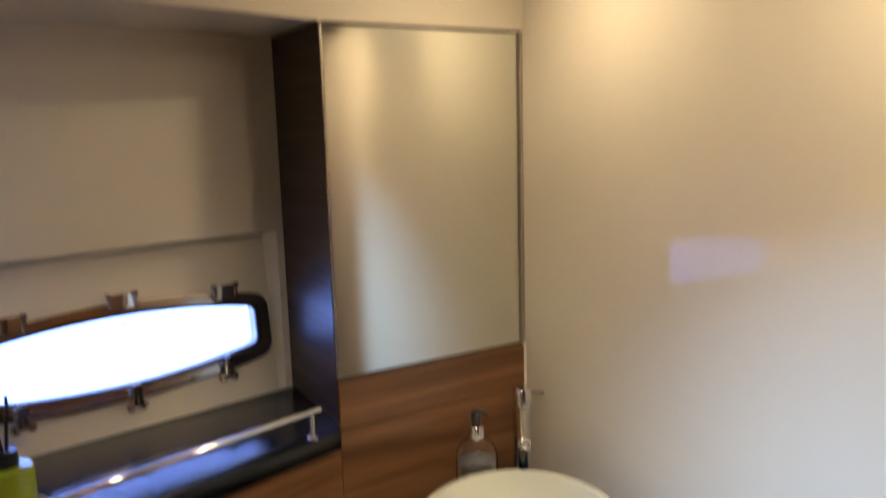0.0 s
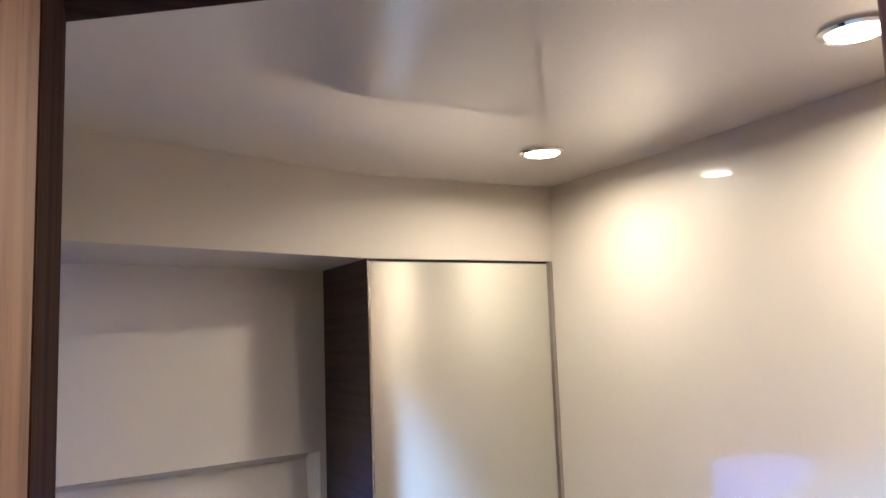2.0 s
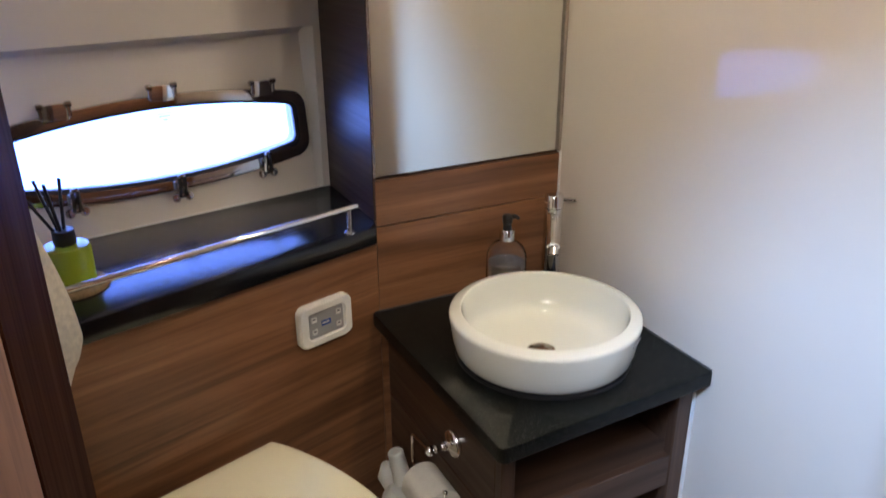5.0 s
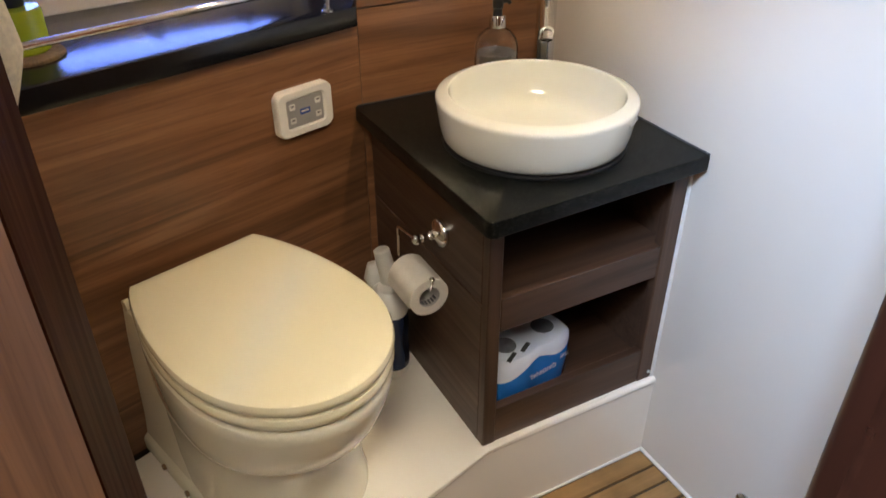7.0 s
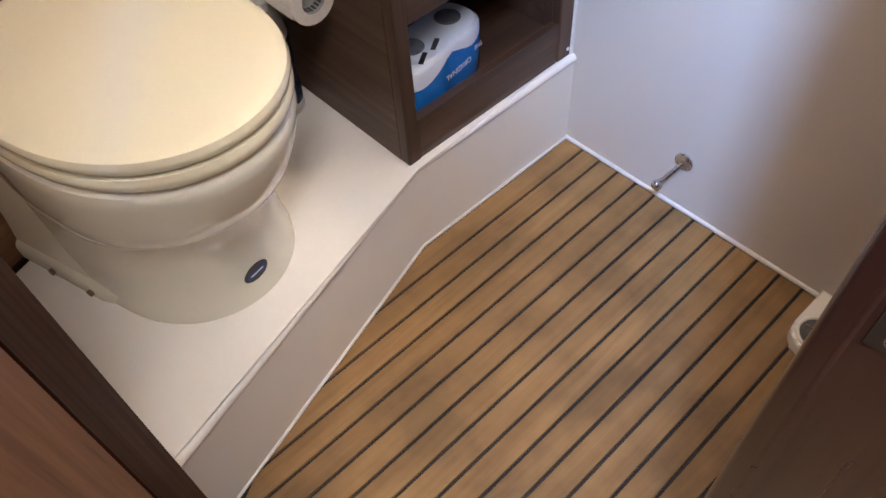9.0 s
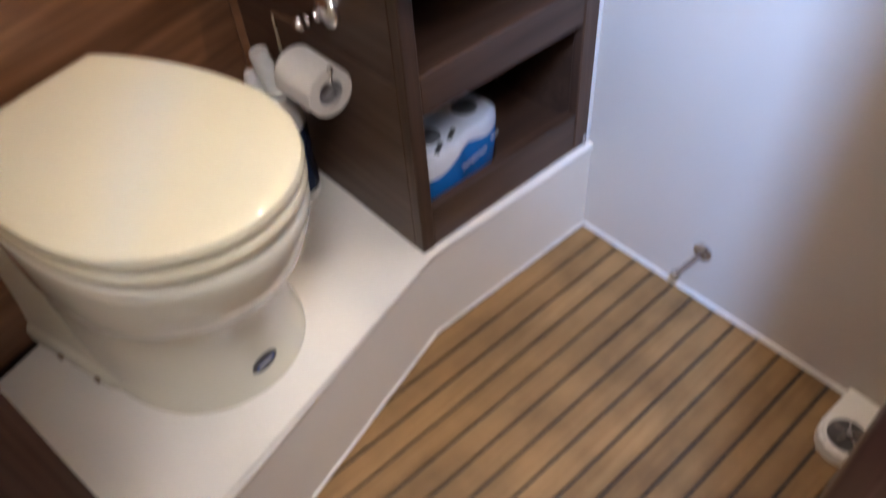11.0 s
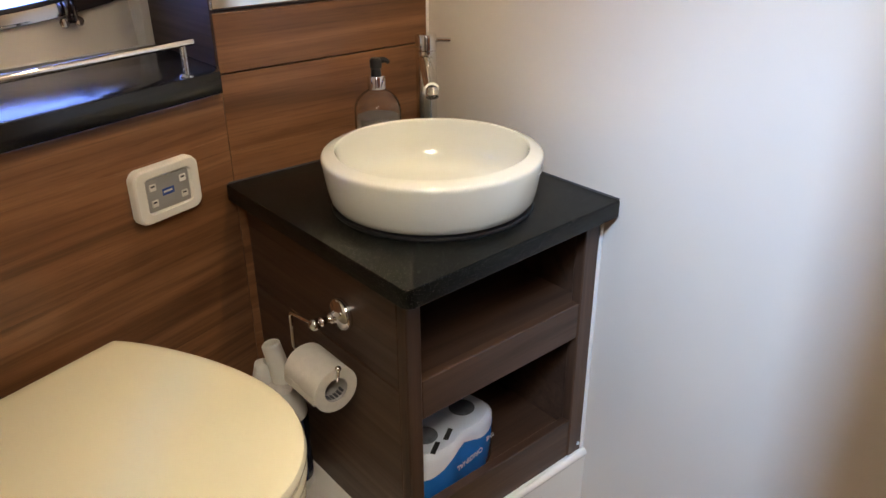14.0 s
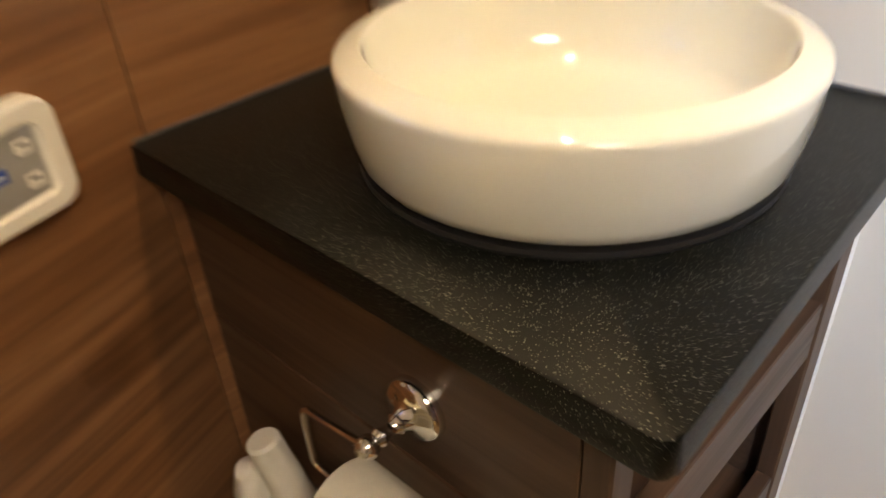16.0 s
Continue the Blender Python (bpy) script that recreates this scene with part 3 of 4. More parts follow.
stile("stile", 0, 0.027)
stile("stile", CW - 0.036, 0.036)
part("shelf_rail", box(0.0275, CW - 0.0365, 0.002, 0.020, 0.268, 0.338, 0.0015, 1), CABINET, cabinet)
part("base_rail", box(0.0275, CW - 0.0365, 0.002, 0.020, 0.0, 0.086, 0.0015, 1), CABINET, cabinet)
part("shelf_board", box(0.0145, CW - 0.0145, 0.0205, CD - 0.02, 0.320, 0.336), CABINET, cabinet)
part("floor_board", box(0.0145, CW - 0.0145, 0.0205, CD - 0.02, 0.030, 0.046), CABINET, cabinet)
part("back_panel", box(0.0145, CW - 0.0145, CD - 0.019, CD - 0.005, 0, CH), CABINET, cabinet)
part("right_panel", box(CW - 0.014, CW, 0.0225, CD - 0.02, 0, CH), CABINET, cabinet)
part("screw_cap", lathe([(0.004, 0), (0.003, 0.002), (0, 0.0024)], 12), WHITEPLASTIC, cabinet, "", pose(CW - 0.008, 0.0, 0.018, 90))

countertop = tagged(part("countertop", prism([(0.5485, 0.756), (0.550, 0.749), (0.5545, 0.7445), (0.5615, 0.7435), (RIGHT - 0.002, 0.757), (RIGHT - 0.002, BACK - 0.001), (0.5465, BACK - 0.001)], 0.716, COUNTER, 0.003, 2), GRANITE),
                    "black speckled granite worktop on the walnut cabinet", "worktop")

part("silicone_bead", tube([(RIGHT - 0.003, 0.760, COUNTER + 0.0005), (RIGHT - 0.003, BACK - 0.004, COUNTER + 0.0005)], 0.0022, 8), DARKGREY, countertop, "thin dark silicone along the wall")
part("silicone_bead", tube([(RIGHT - 0.004, BACK - 0.003, COUNTER + 0.0005), (0.550, BACK - 0.003, COUNTER + 0.0005)], 0.0018, 8), DARKGREY, countertop)

# round basin
BX, BY = 0.771, 0.960
basin = thing("basin", "round white ceramic bowl basin on the black worktop", "basin", pose(BX, BY, COUNTER))
part("bowl", lathe([(0.0, 0.006), (0.150, 0.006), (0.1585, 0.0075), (0.1640, 0.012), (0.1680, 0.021), (0.1712, 0.040), (0.1740, 0.060), (0.1757, 0.077), (0.1757, 0.0810), (0.1745, 0.0840), (0.1722, 0.0856),
                    (0.1690, 0.0868), (0.1562, 0.0914), (0.1540, 0.0914), (0.1526, 0.0898), (0.1520, 0.0870), (0.1500, 0.072), (0.1460, 0.050), (0.1400, 0.033), (0.1310, 0.021), (0.1180, 0.0145), (0.0980, 0.0110), (0.0700, 0.0092), (0.0350, 0.0080), (0.0, 0.0075)], 128), BASINWHITE, basin)
part("base_gasket", lathe([(0.0, 0.0), (0.1635, 0.0), (0.1645, 0.003), (0.1635, 0.006), (0.0, 0.006)], 64), BLACKPLASTIC, basin, "thin black seal under the bowl")
part("drain_ring", lathe([(0.0, 0.012), (0.027, 0.0125), (0.028, 0.0145), (0.025, 0.0160), (0.020, 0.0150), (0.0, 0.0165)], 36), CHROME, basin, "chrome waste plug", pose(-0.012, -0.013, -0.004))
part("maker_mark", box(-0.020, 0.020, -0.0006, 0.0006, -0.0016, 0.0016), GREY, basin, "", pose(0.0935, -0.1470, 0.066, -7, 0, 32.5))

# toilet
m_toilet = pose(0.174, 1.092, STEP, 0, 0, ANGLE)   # local -y points into the room
toilet = thing("toilet", "ivory marine toilet with closed lid on the white step", "toilet", m_toilet)


def dee(width, back, length, z, n=64, off=0.0):
    """Plan of a seat: a straight back edge and a round front."""
    ring_pts = []
    for v in [0.5 - 0.5 * math.cos(math.pi * k / (n // 2)) for k in range(n // 2 + 1)]:
        if v < 0.52:
            w = back + (width - back) * math.sin(math.pi / 2 * v / 0.52) ** 0.75
        else:
            w = width * math.sqrt(max(0.0, 1 - ((v - 0.52) / 0.48) ** 2.15))
        ring_pts.append((w, -v * length - off))
    right_side = [(w, y, z) for w, y in ring_pts]
    left_side = [(-w, y, z) for w, y in reversed(ring_pts[:-1])]
    return right_side + left_side


def slab(width, back, length, z0, z1, r, off=0.0, dome=0.0):
    steps = [(-r, z0), (-0.3 * r, z0 + 0.3 * r), (0, z0 + r), (0, z1 - r), (-0.3 * r, z1 - 0.3 * r), (-r, z1)]
    secs = [dee(width + g, back + g, length + 2 * g, z, off=off - g) for g, z in steps]
    if dome:
        secs += [dee(width * k, back * k, length * k, z1 + dome * (1 - k * k), off=off + length * (1 - k) / 2) for k in (0.9, 0.7, 0.4, 0.15)]
    return loft(secs)


LID = 0.602 - STEP
part("lid", slab(0.1665, 0.117, 0.443, LID - 0.023, LID, 0.009, 0, 0.003), SEATWHITE, toilet, "smooth ivory closed lid")
part("seat_ring", slab(0.166, 0.117, 0.441, LID - 0.050, LID - 0.026, 0.009, 0), SEATWHITE, toilet, "ivory seat under the lid")


def bowl_ring(w, bk, length, z, off=0.0):
    return dee(w, bk, length, z, off=off)


bowl = [bowl_ring(w, bk, ln, z, off) for w, bk, ln, z, off in (
    (0.146, 0.134, 0.352, 0.0, 0.002), (0.146, 0.134, 0.352, 0.008, 0.002), (0.143, 0.130, 0.347, 0.022, 0.002), (0.141, 0.126, 0.342, 0.070, 0.002), (0.141, 0.122, 0.342, 0.120, 0.002),
    (0.142, 0.119, 0.345, 0.165, 0.002), (0.145, 0.118, 0.355, 0.182, 0.002), (0.151, 0.117, 0.378, 0.196, 0.002), (0.157, 0.117, 0.400, 0.216, 0.001), (0.162, 0.117, 0.415, 0.245, 0.001),
    (0.1635, 0.117, 0.428, 0.278, 0), (0.165, 0.117, 0.434, 0.300, 0), (0.165, 0.117, 0.436, 0.314, 0), (0.164, 0.116, 0.432, 0.3235, 0), (0.158, 0.114, 0.424, 0.3295, 0.001))]
part("bowl", loft(bowl), CERAMIC, toilet, "ivory ceramic bowl")


def skirt(hw, front, z):
    """One level of the wide back part that carries the bolts."""
    return [(hw, 0.055, z), (-hw, 0.055, z), (-hw, front + 0.075, z), (-0.93 * hw, front + 0.035, z), (-0.74 * hw, front + 0.010, z), (-0.5 * hw, front, z),
            (0.5 * hw, front, z), (0.74 * hw, front + 0.010, z), (0.93 * hw, front + 0.035, z), (hw, front + 0.075, z)]


part("back_skirt", loft([skirt(0.152, -0.215, 0.0), skirt(0.152, -0.215, 0.024), skirt(0.149, -0.205, 0.031), skirt(0.143, -0.190, 0.036), skirt(0.138, -0.165, 0.080), skirt(0.133, -0.15, 0.17), skirt(0.128, -0.14, 0.26), skirt(0.122, -0.13, 0.318), skirt(0.116, -0.125, 0.323)]), CERAMIC, toilet)
for bx, by in ((-0.1515, -0.038), (-0.1515, -0.122)):
    part("bolt", tube([(0, 0, 0), (-0.006, 0, 0)], 0.0058, 12), BRASS, toilet, "dull brown bolt head", pose(bx, by, 0.0135))
for sx in (-0.123, 0.123):
    part("hinge_peg", tube([(sx - 0.012, -0.012, LID - 0.026), (sx + 0.012, -0.012, LID - 0.026)], 0.010, 14), SEATWHITE, toilet)
badge = part("badge", lathe([(0, 0), (0.017, 0), (0.016, 0.0015), (0, 0.002)], 32), DARKGREY, toilet, "dark oval maker's badge", pose(-0.020, -0.3455, 0.050, 86, 0, -6) @ Matrix.Diagonal((1.35, 0.85, 1, 1)))
part("badge_field", box(-0.012, 0.012, -0.004, 0.004, 0.002, 0.0024), BADGEBLUE, badge)
part("badge_print", box(-0.009, 0.009, -0.0014, 0.0014, 0.0024, 0.0027), WHITEPLASTIC, badge)

# flush control panel
cx = 0.427
m_panel = pose(cx, side_y(cx) - 0.001, 0.780, 0, 0, ANGLE)
control_panel = thing("flush_control_panel", "white rounded toilet control panel with grey membrane keys", "control panel", m_panel)


def pillow(w, h, r, n=8):
    pts = []
    for qx, qz, a0 in ((1, 1, 0), (-1, 1, 90), (-1, -1, 180), (1, -1, 270)):
        for i in range(n + 1):
            a = radians(a0 + 90 * i / n)
            pts.append((qx * (w / 2 - r) + r * math.cos(a), qz * (h / 2 - r) + r * math.sin(a)))
    return [(x + 0.0035 * math.copysign(1 - (2 * z / h) ** 2, x) * (abs(x) > w / 2 - r - 1e-4), z + 0.002 * math.copysign(1 - (2 * x / w) ** 2, z) * (abs(z) > h / 2 - r - 1e-4)) for x, z in pts]


W_, H_ = 0.117, 0.086
secs = [[(x * k, y, z * k2) for x, z in pillow(W_, H_, 0.014)] for k, k2, y in ((1, 1, 0), (1, 1, -0.011), (0.985, 0.98, -0.0145), (0.95, 0.935, -0.0165), (0.74, 0.68, -0.0165), (0.70, 0.62, -0.0125))]
part("bezel", loft(secs), WHITEPLASTIC, control_panel)
part("membrane", box(-0.039, 0.039, -0.0138, -0.0124, -0.026, 0.026), GREY, control_panel, "silver grey membrane")
for kx, kz in ((-0.028, 0.013), (-0.028, -0.013), (0.028, 0.013), (0.028, -0.013)):
    k = part("key", box(-0.006, 0.006, -0.0150, -0.0138, -0.0055, 0.0055, 0.001, 1), WHITEPLASTIC, control_panel, "", pose(kx, 0, kz))
    part("key_symbol", box(-0.0035, 0.003, -0.0154, -0.0150, 0.0005, 0.003), DARKGREY, k)
badge2 = part("badge", box(-0.012, 0.010, -0.0146, -0.0138, -0.0055, 0.0055, 0.0003, 1), BADGEBLUE, control_panel, "blue and white maker's badge")
part("badge_stripe", box(-0.010, 0.006, -0.0149, -0.0146, -0.001, 0.002), WHITEPLASTIC, badge2)

# toilet roll on its holder
roll_holder = thing("toilet_roll_holder", "chrome toilet roll holder with bent wire on cabinet side", "roll holder", pose(0.579, 0.948, 0.611))
m_x = pose(0, 0, 0, 0, -90, 0)
part("rosette", lathe([(0.0, 0.0), (0.027, 0.0), (0.0275, 0.004), (0.0262, 0.0085), (0.0225, 0.0115), (0.0150, 0.0135), (0.0105, 0.0165), (0.0075, 0.0215), (0.0, 0.0215)], 40), CHROME, roll_holder, "", m_x)
part("arm", lathe([(0.006, 0.020), (0.0090, 0.0235), (0.006, 0.027), (0.005, 0.034), (0.0075, 0.040), (0.005, 0.045)], 20), CHROME, roll_holder, "", m_x)
part("ball_end", ball(0.0095), CHROME, roll_holder, "", pose(-0.051, 0.0, 0))
part("wire", tube(bent([(-0.051, 0.0, 0.0), (-0.051, 0.077, -0.013), (-0.051, 0.077, -0.078), (-0.051, -0.052, -0.078), (-0.051, -0.058, -0.052)], 0.008), 0.0028, 10), CHROME, roll_holder)
part("wire_tip", ball(0.005, 12), CHROME, roll_holder, "", pose(-0.051, -0.058, -0.050))

m_roll = pose(0.528, 0.900, 0.5165, -90)
toilet_roll = thing("toilet_roll", "part-used white toilet roll hanging on the chrome holder", "toilet roll", m_roll)
part("paper", lathe([(0.0205, 0.0), (0.0372, 0.0), (0.038, 0.001), (0.038, 0.091), (0.0372, 0.092), (0.0205, 0.092)], 48, False), PAPER, toilet_roll)
part("core", lathe([(0.0205, 0.001), (0.0205, 0.091), (0.0195, 0.091), (0.0195, 0.001), (0.0205, 0.001)], 36, False), CARD, toilet_roll, "grey card core")
for k in range(6):
    a_ = radians(38 + 19 * k)
    part("core_print", box(-0.0022, 0.0022, -0.0004, 0.0004, 0.006, 0.018), DARKGREY, toilet_roll, "", pose(0.0190 * math.cos(a_), 0.0190 * math.sin(a_), 0, 0, 0, 128 + 19 * k))
tail = loft([[(-0.0386 - 0.0004 * k, 0.004 * k, z) for k in (0, 1, 2, 3)] + [(-0.0378 - 0.0004 * k, 0.004 * k, z) for k in (3, 2, 1, 0)] for z in (0.001, 0.05, 0.091)])
part("loose_sheet", tail, PAPER, toilet_roll)

# spray bottle between toilet and cabinet
spray = thing("cleaner_bottle", "navy cleaner bottle with white trigger head beside the cabinet", "bottle", pose(0.541, 1.088, STEP))
oval = pose(-0.017, -0.006, 0) @ Matrix.Diagonal((0.95, 1.25, 1, 1))
part("body", lathe([(0.0, 0.024), (0.0405, 0.024), (0.041, 0.060), (0.038, 0.085), (0.041, 0.110), (0.041, 0.140), (0.0405, 0.158), (0.0, 0.158)], 36), NAVY, spray, "", oval)
part("white_base", lathe([(0.0, 0.0), (0.0375, 0.0), (0.0405, 0.006), (0.041, 0.0235), (0.0, 0.0235)], 36), WHITEPLASTIC, spray, "white lower band", oval)
part("shoulder", lathe([(0.0, 0.1585), (0.0405, 0.1585), (0.0385, 0.176), (0.030, 0.194), (0.019, 0.204), (0.0, 0.206)], 36), WHITEPLASTIC, spray, "white shoulder", oval)
part("trigger_head", tube([(0.0, 0.010, 0.185), (-0.004, 0.016, 0.225), (-0.010, 0.022, 0.262), (-0.012, 0.024, 0.276), (-0.0125, 0.0245, 0.279)], [0.0205, 0.0185, 0.0170, 0.0165, 0.0135], 20), WHITEPLASTIC, spray)
part("trigger", tube([(-0.016, 0.040, 0.170), (-0.022, 0.050, 0.200), (-0.020, 0.046, 0.226), (-0.016, 0.040, 0.234)], [0.014, 0.020, 0.0165, 0.008], 18), WHITEPLASTIC, spray)

# pack of rolls in the lower compartment
pack = thing("toilet_roll_pack", "blue and white plastic-wrapped pack of toilet rolls on the cabinet floor", "roll pack", pose(0.720, 0.874, STEP + 0.046, 0, 0, 9) @ Matrix.Diagonal((1.05, 1.05, 1.05, 1)))


def pack_ring(z, g, wave=0.0):
    """Two upright rolls side by side under one film."""
    pts = []
    for i in range(96):
        a = 2 * math.pi * i / 96
        c, sn = math.cos(a), math.sin(a)
        x = 0.096 * math.copysign(abs(c) ** 0.62, c)
        dent = 1 - 0.16 * math.exp(-(x / 0.022) ** 2)
        y = 0.050 * math.copysign(abs(sn) ** 0.72, sn) * dent
        pts.append((x * g, y * g, z + wave * (math.cos(x / 0.096 * 4.2 + 0.6) + 1.0 * x / 0.096)))
    return pts


part("blue_wrap", loft([pack_ring(0.0, 0.95), pack_ring(0.005, 1.0), pack_ring(0.055, 1.012, 0.003), pack_ring(0.075, 1.010, 0.010)]), BLUEFILM, pack, "blue printed film with white lettering")
part("white_wrap", loft([pack_ring(0.0735, 1.004, 0.010), pack_ring(0.090, 1.0, 0.002), pack_ring(0.096, 0.965), pack_ring(0.1025, 0.89), pack_ring(0.1035, 0.74), pack_ring(0.1015, 0.45)]), WHITEFILM, pack, "clear film over white rolls")
for sx in (-0.047, 0.047):
    part("roll_core", lathe([(0.0, 0.0), (0.019, 0.0), (0.022, 0.002), (0.019, 0.004), (0.0, 0.003)], 28), FILMCORE, pack, "dark card core seen through film", pose(sx, 0.002, 0.1015))
for k in range(2):
    part("black_mark", box(-0.014, 0.014, -0.004, 0.004, 0, 0.0014), BLACKPLASTIC, pack, "", pose(-0.058 + 0.038 * k, -0.031 + 0.006 * k, 0.1025, 0, 0, 24))

# writing on the pack: what can be read
def lettering(text, size, m, material, parent):
    c = bpy.data.curves.new("lettering", "FONT")
    c.body, c.size, c.extrude = text, size, 0.0002
    c.align_x = "CENTER"
    tmp = bpy.data.objects.new("lettering", c)
    scene.collection.objects.link(tmp)
    bpy.context.view_layer.update()
    me = bpy.data.meshes.new_from_object(tmp.evaluated_get(bpy.context.evaluated_depsgraph_get()))
    bpy.data.objects.remove(tmp)
    me.materials.clear()
    me.materials.append(material)
    ob = new("lettering", me)
    ob.parent, ob.matrix_basis = parent, m
    return ob


lettering("THE", 0.012, pose(0.058, -0.0516, 0.068, 90, 180, 0), WHITEFILM, pack)
lettering("ORIGINAL", 0.0145, pose(0.004, -0.0518, 0.056, 90, 180, 0), WHITEFILM, pack)

# soap pump
soap = thing("soap_dispenser", "clear glass soap dispenser with black pump behind the basin", "soap dispenser", pose(0.831, 1.190, COUNTER))
SQUAT = Matrix.Diagonal((1, 1, 1.005, 1))
part("glass_body", lathe([(0.0, 0.0), (0.040, 0.0), (0.043, 0.004), (0.043, 0.090), (0.0410, 0.102), (0.0355, 0.113), (0.026, 0.122), (0.0155, 0.128), (0.015, 0.134),
                          (0.0125, 0.134), (0.0125, 0.127), (0.024, 0.119), (0.0330, 0.110), (0.0380, 0.100), (0.040, 0.088), (0.040, 0.006), (0.0, 0.006)], 48), GLASS, soap, "", SQUAT)
part("soap_liquid", lathe([(0.0, 0.0065), (0.0392, 0.0065), (0.0392, 0.080), (0.0, 0.080)], 40), LIQUID, soap, "pale clear liquid soap", SQUAT)
part("collar", lathe([(0.0, 0.130), (0.0165, 0.130), (0.0165, 0.150), (0.0145, 0.153), (0.0, 0.153)], 28), CHROME, soap, "bright silver collar", SQUAT)
part("pump_head", lathe([(0.0, 0.153), (0.0095, 0.153), (0.0085, 0.165), (0.0105, 0.167), (0.0110, 0.180), (0.008, 0.184), (0.0, 0.185)], 24), BLACKPLASTIC, soap, "", SQUAT)
part("nozzle", tube(bent([(0.0, 0, 0.178), (0.017, -0.007, 0.180), (0.022, -0.009, 0.174)], 0.005), [0.0062, 0.0056, 0.0050, 0.0046, 0.0044, 0.0042, 0.0040, 0.0038], 10), BLACKPLASTIC, soap, "", SQUAT)
part("paper_label", box(-0.012, 0.012, -0.0008, 0, -0.012, 0.012), WHITEPLASTIC, soap, "", pose(-0.0275, -0.034, 0.058, 0, 0, -39))

# tap
tap = thing("basin_tap", "tall chrome single-lever basin tap on the black worktop", "tap", pose(0.939, 1.180, COUNTER) @ Matrix.Diagonal((1.08, 1.08, 1.0, 1)))
part("base_ring", lathe([(0.0, 0.0), (0.025, 0.0), (0.025, 0.004), (0.0195, 0.007), (0.0, 0.007)], 32), CHROME, tap)
part("column", lathe([(0.0185, 0.006), (0.0185, 0.186), (0.0, 0.186)], 32), CHROME, tap)
part("cap", lathe([(0.0, 0.188), (0.0188, 0.188), (0.0188, 0.212), (0.0165, 0.216), (0.0, 0.217)], 32), CHROME, tap)
part("spout", tube([(-0.006, -0.006, 0.172), (-0.060, -0.088, 0.142)], [0.0125, 0.0120], 20), CHROME, tap)
part("aerator", tube([(-0.058, -0.085, 0.139), (-0.063, -0.092, 0.128)], 0.0108, 18), STEEL, tap)
part("lever", tube([(0.012, -0.006, 0.204), (0.036, -0.022, 0.203)], [0.0045, 0.0035], 10), CHROME, tap)

# door stop on the bulkhead
stop = thing("door_stop", "chrome spring door stop on the cream wall near the floor", "door stop", pose(RIGHT, 0.507, 0.117))
part("base_disc", lathe([(0.0, 0.0), (0.019, 0.0), (0.019, 0.003), (0.014, 0.007), (0.006, 0.009), (0.0, 0.009)], 32), STEEL, stop, "", pose(0, 0, 0, 0, -90, 0))
part("rod", tube([(-0.006, 0, 0), (-0.044, 0.018, -0.038)], 0.0050, 12), STEEL, stop)
part("tip", ball(0.0105), STEEL, stop, "", pose(-0.046, 0.019, -0.041))

# floor drain in a white boss
drain = thing("shower_drain", "white moulded drain boss with dark recess and steel strainer blades", "drain", pose(0.908, 0.150, 0.0))
R_ = 0.043
boss = [(RIGHT - 0.908, R_), *[(R_ * math.cos(radians(a)), R_ * math.sin(radians(a))) for a in range(90, 271, 10)], (RIGHT - 0.908, -R_)]
part("boss", prism(boss, -0.004, 0.024, 0.007, 3, True), PLATFORM, drain)
part("cup_rim", lathe([(0.037, 0.0235), (0.037, 0.0262), (0.034, 0.0275), (0.031, 0.0262), (0.031, 0.0235)], 40, False), PLATFORM, drain)
part("cup", lathe([(0.0, 0.0246), (0.031, 0.0246), (0.031, 0.0240), (0.0, 0.0240)], 36), DULLSTEEL, drain, "dark recess")
for k in range(5):
    part("strainer_blade", box(0.006, 0.024, -0.0016, 0.0016, 0.0246, 0.0340, 0.001, 1), CHROME, drain, "", pose(0, 0, 0, 0, 0, 72 * k + 20))
part("strainer_hub", lathe([(0.0, 0.0246), (0.006, 0.0246), (0.005, 0.036), (0.0, 0.0372)], 16), CHROME, drain)

# reed diffuser on its mat
DX, DY = 0.018, 1.215
mat_thing = thing("woven_coaster", "round woven straw coaster on the black shelf", "coaster", pose(DX, DY - 0.012, SHELF))
part("weave", lathe([(0.0, 0.0), (0.052, 0.0), (0.054, 0.003), (0.052, 0.006), (0.0, 0.006)], 40), WICKER, mat_thing)
reed = thing("reed_diffuser", "lime green reed diffuser with black neck and sticks", "diffuser", pose(DX, DY, SHELF + 0.006))
part("bottle", lathe([(0.0, 0.0), (0.034, 0.0), (0.037, 0.003), (0.037, 0.058), (0.034, 0.064), (0.015, 0.066), (0.0, 0.066)], 40), GREENGLASS, reed)
part("neck", lathe([(0.0, 0.066), (0.0165, 0.066), (0.0175, 0.070), (0.0165, 0.090), (0.0, 0.090)], 28), BLACKPLASTIC, reed)
for dx, dy in ((-0.052, -0.01), (-0.026, 0.008), (0.010, 0.004), (-0.012, -0.02)):
    part("reed", tube([(0.2 * dx, 0.2 * dy, 0.085), (dx, dy, 0.172)], 0.0026, 8), BLACKPLASTIC, reed)

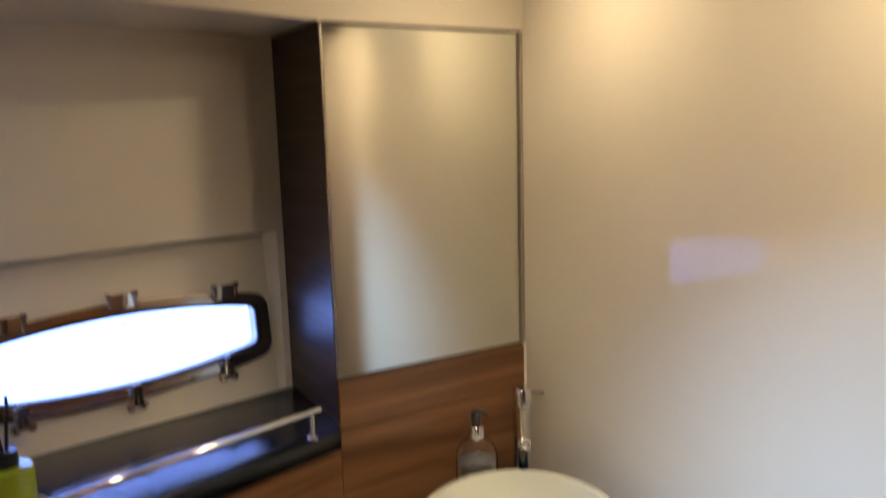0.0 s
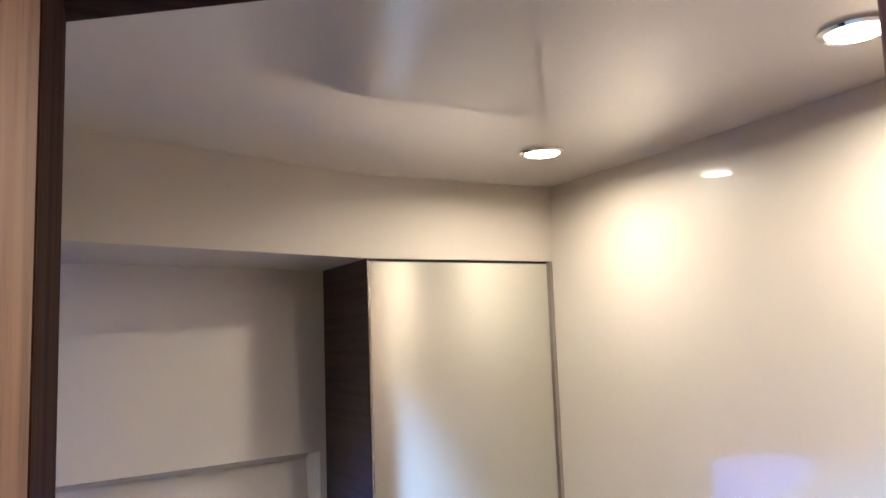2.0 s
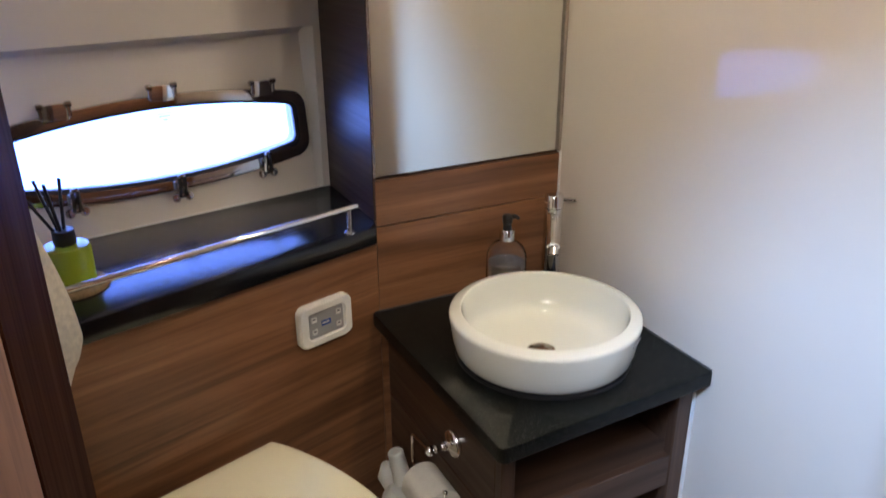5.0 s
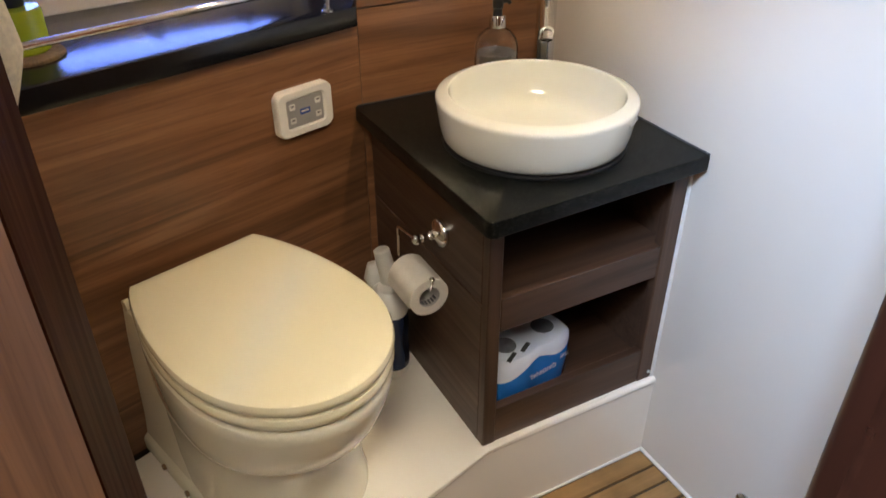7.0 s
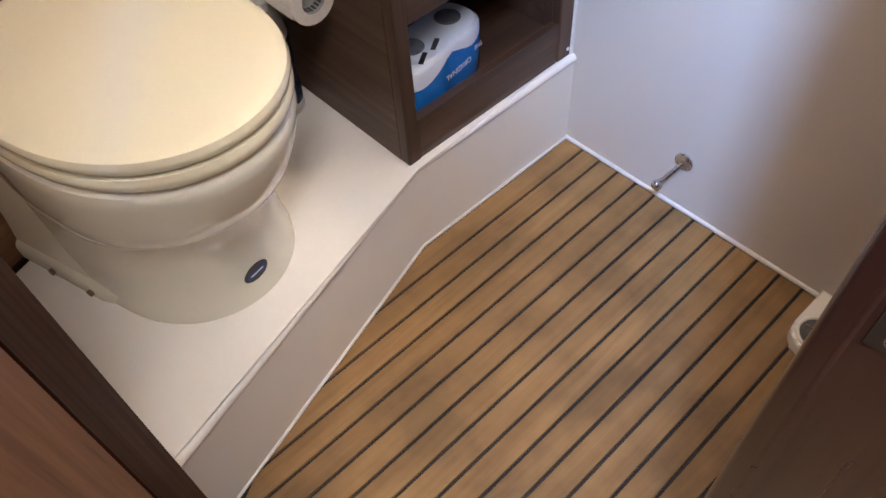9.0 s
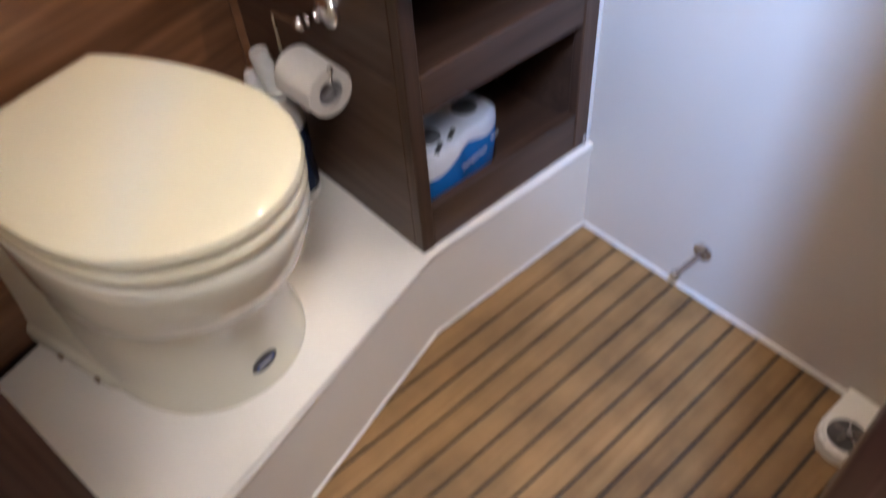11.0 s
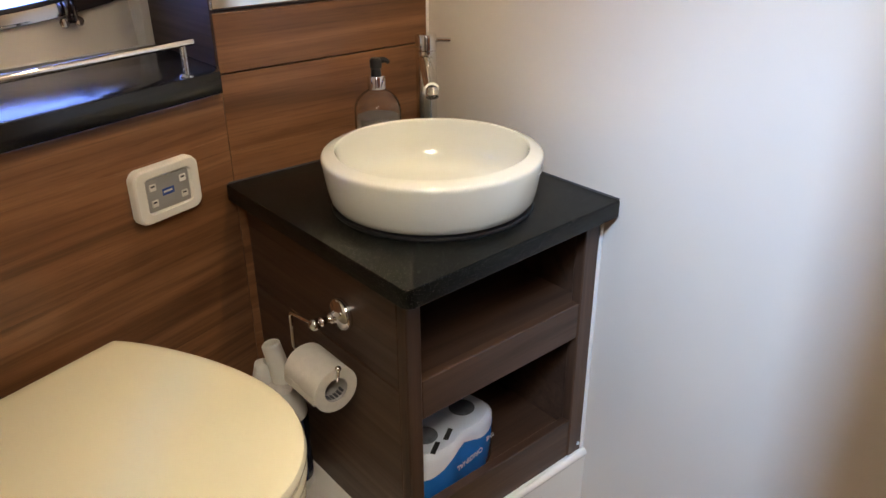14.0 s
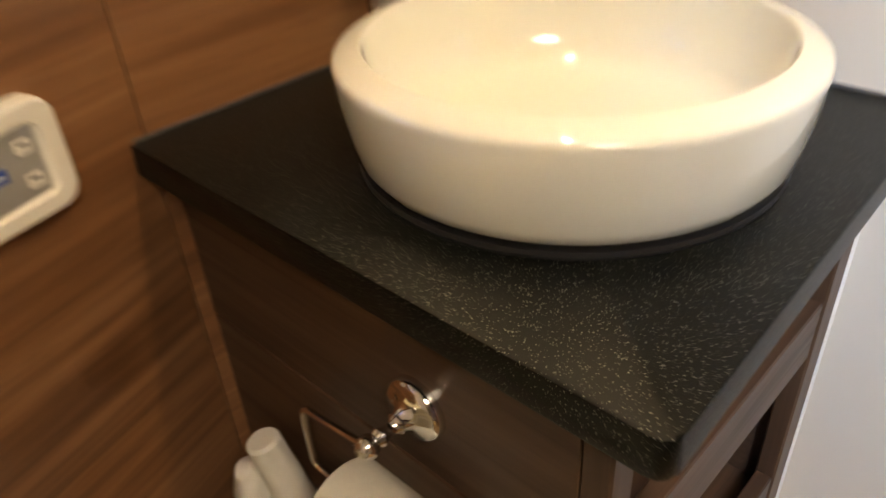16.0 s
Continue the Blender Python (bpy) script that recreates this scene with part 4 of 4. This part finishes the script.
# towel hung by the door
towel = tagged(new("hand_towel"), "thick cream terry hand towel hanging beside the doorway", "towel")
secs = []
for i in range(15):
    t = i / 14
    z = 1.020 + 0.270 * t
    fat = 0.050 * min(1.0, 0.45 + 2.2 * t) * (1 - 0.85 * max(0.0, t - 0.28))
    ringp = []
    for k in range(28):
        a = 2 * math.pi * k / 28
        wob = 1 + 0.10 * math.sin(3 * a + 4 * t) + 0.05 * math.sin(7 * a - 9 * t)
        ringp.append((-0.025 + fat * 1.0 * math.cos(a) * wob, 0.72 + fat * 1.25 * math.sin(a) * wob, z))
    secs.append(ringp)
part("towel_cloth", loft(secs), TOWEL, towel)
part("hook", tube(bent([(LEFT, 0.72, 1.31), (LEFT + 0.07, 0.72, 1.31), (LEFT + 0.07, 0.72, 1.28)], 0.012), 0.005, 10), CHROME, towel)

# latch plate on the right jamb
strike = thing("strike_plate", "steel strike plate screwed to the dark door jamb", "latch plate", pose(0.3680, 0.066, 0.785, 0, 0, -82))
part("plate", box(-0.012, 0.012, -0.003, 0.0, -0.045, 0.045, 0.001, 1), DULLSTEEL, strike)
# raised black patch stands in for the darkness inside the latch hole
part("hole_patch", box(-0.006, 0.006, -0.0036, -0.0028, -0.016, 0.016), BLACKPLASTIC, strike)
for sz in (-0.034, 0.034):
    part("screw", lathe([(0.0, 0.0), (0.004, 0.0), (0.003, 0.0016), (0.0, 0.002)], 12), STEEL, strike, "", pose(0, -0.003, sz, 90))

# ---------------------------------------------------------------- teak planks
PITCH, GAP = 0.0463, 0.0057


def edge_x(y):
    """Where the platform's foot or the door line ends the planks on the outboard side."""
    if y > 0.782 - SLOPE * (0.583 - 0.02):
        return 0.583 - (0.782 - y) / SLOPE + 0.004
    if y > 0.44:
        return 0.02
    return -0.9


top = 0.7765
k = 0
while top - 0.048 > -0.9:
    y1, y0 = top, top - (0.0435 if k == 0 else PITCH - GAP)
    xa, xb = edge_x(y1), edge_x(y0)
    part("plank", prism([(xa, y1), (min(xa, xb), y0), (RIGHT - 0.006, y0), (RIGHT - 0.006, y1)], -0.008, 0.0, 0.0008, 1, True), TEAK, floor)
    top = y0 - GAP
    k += 1
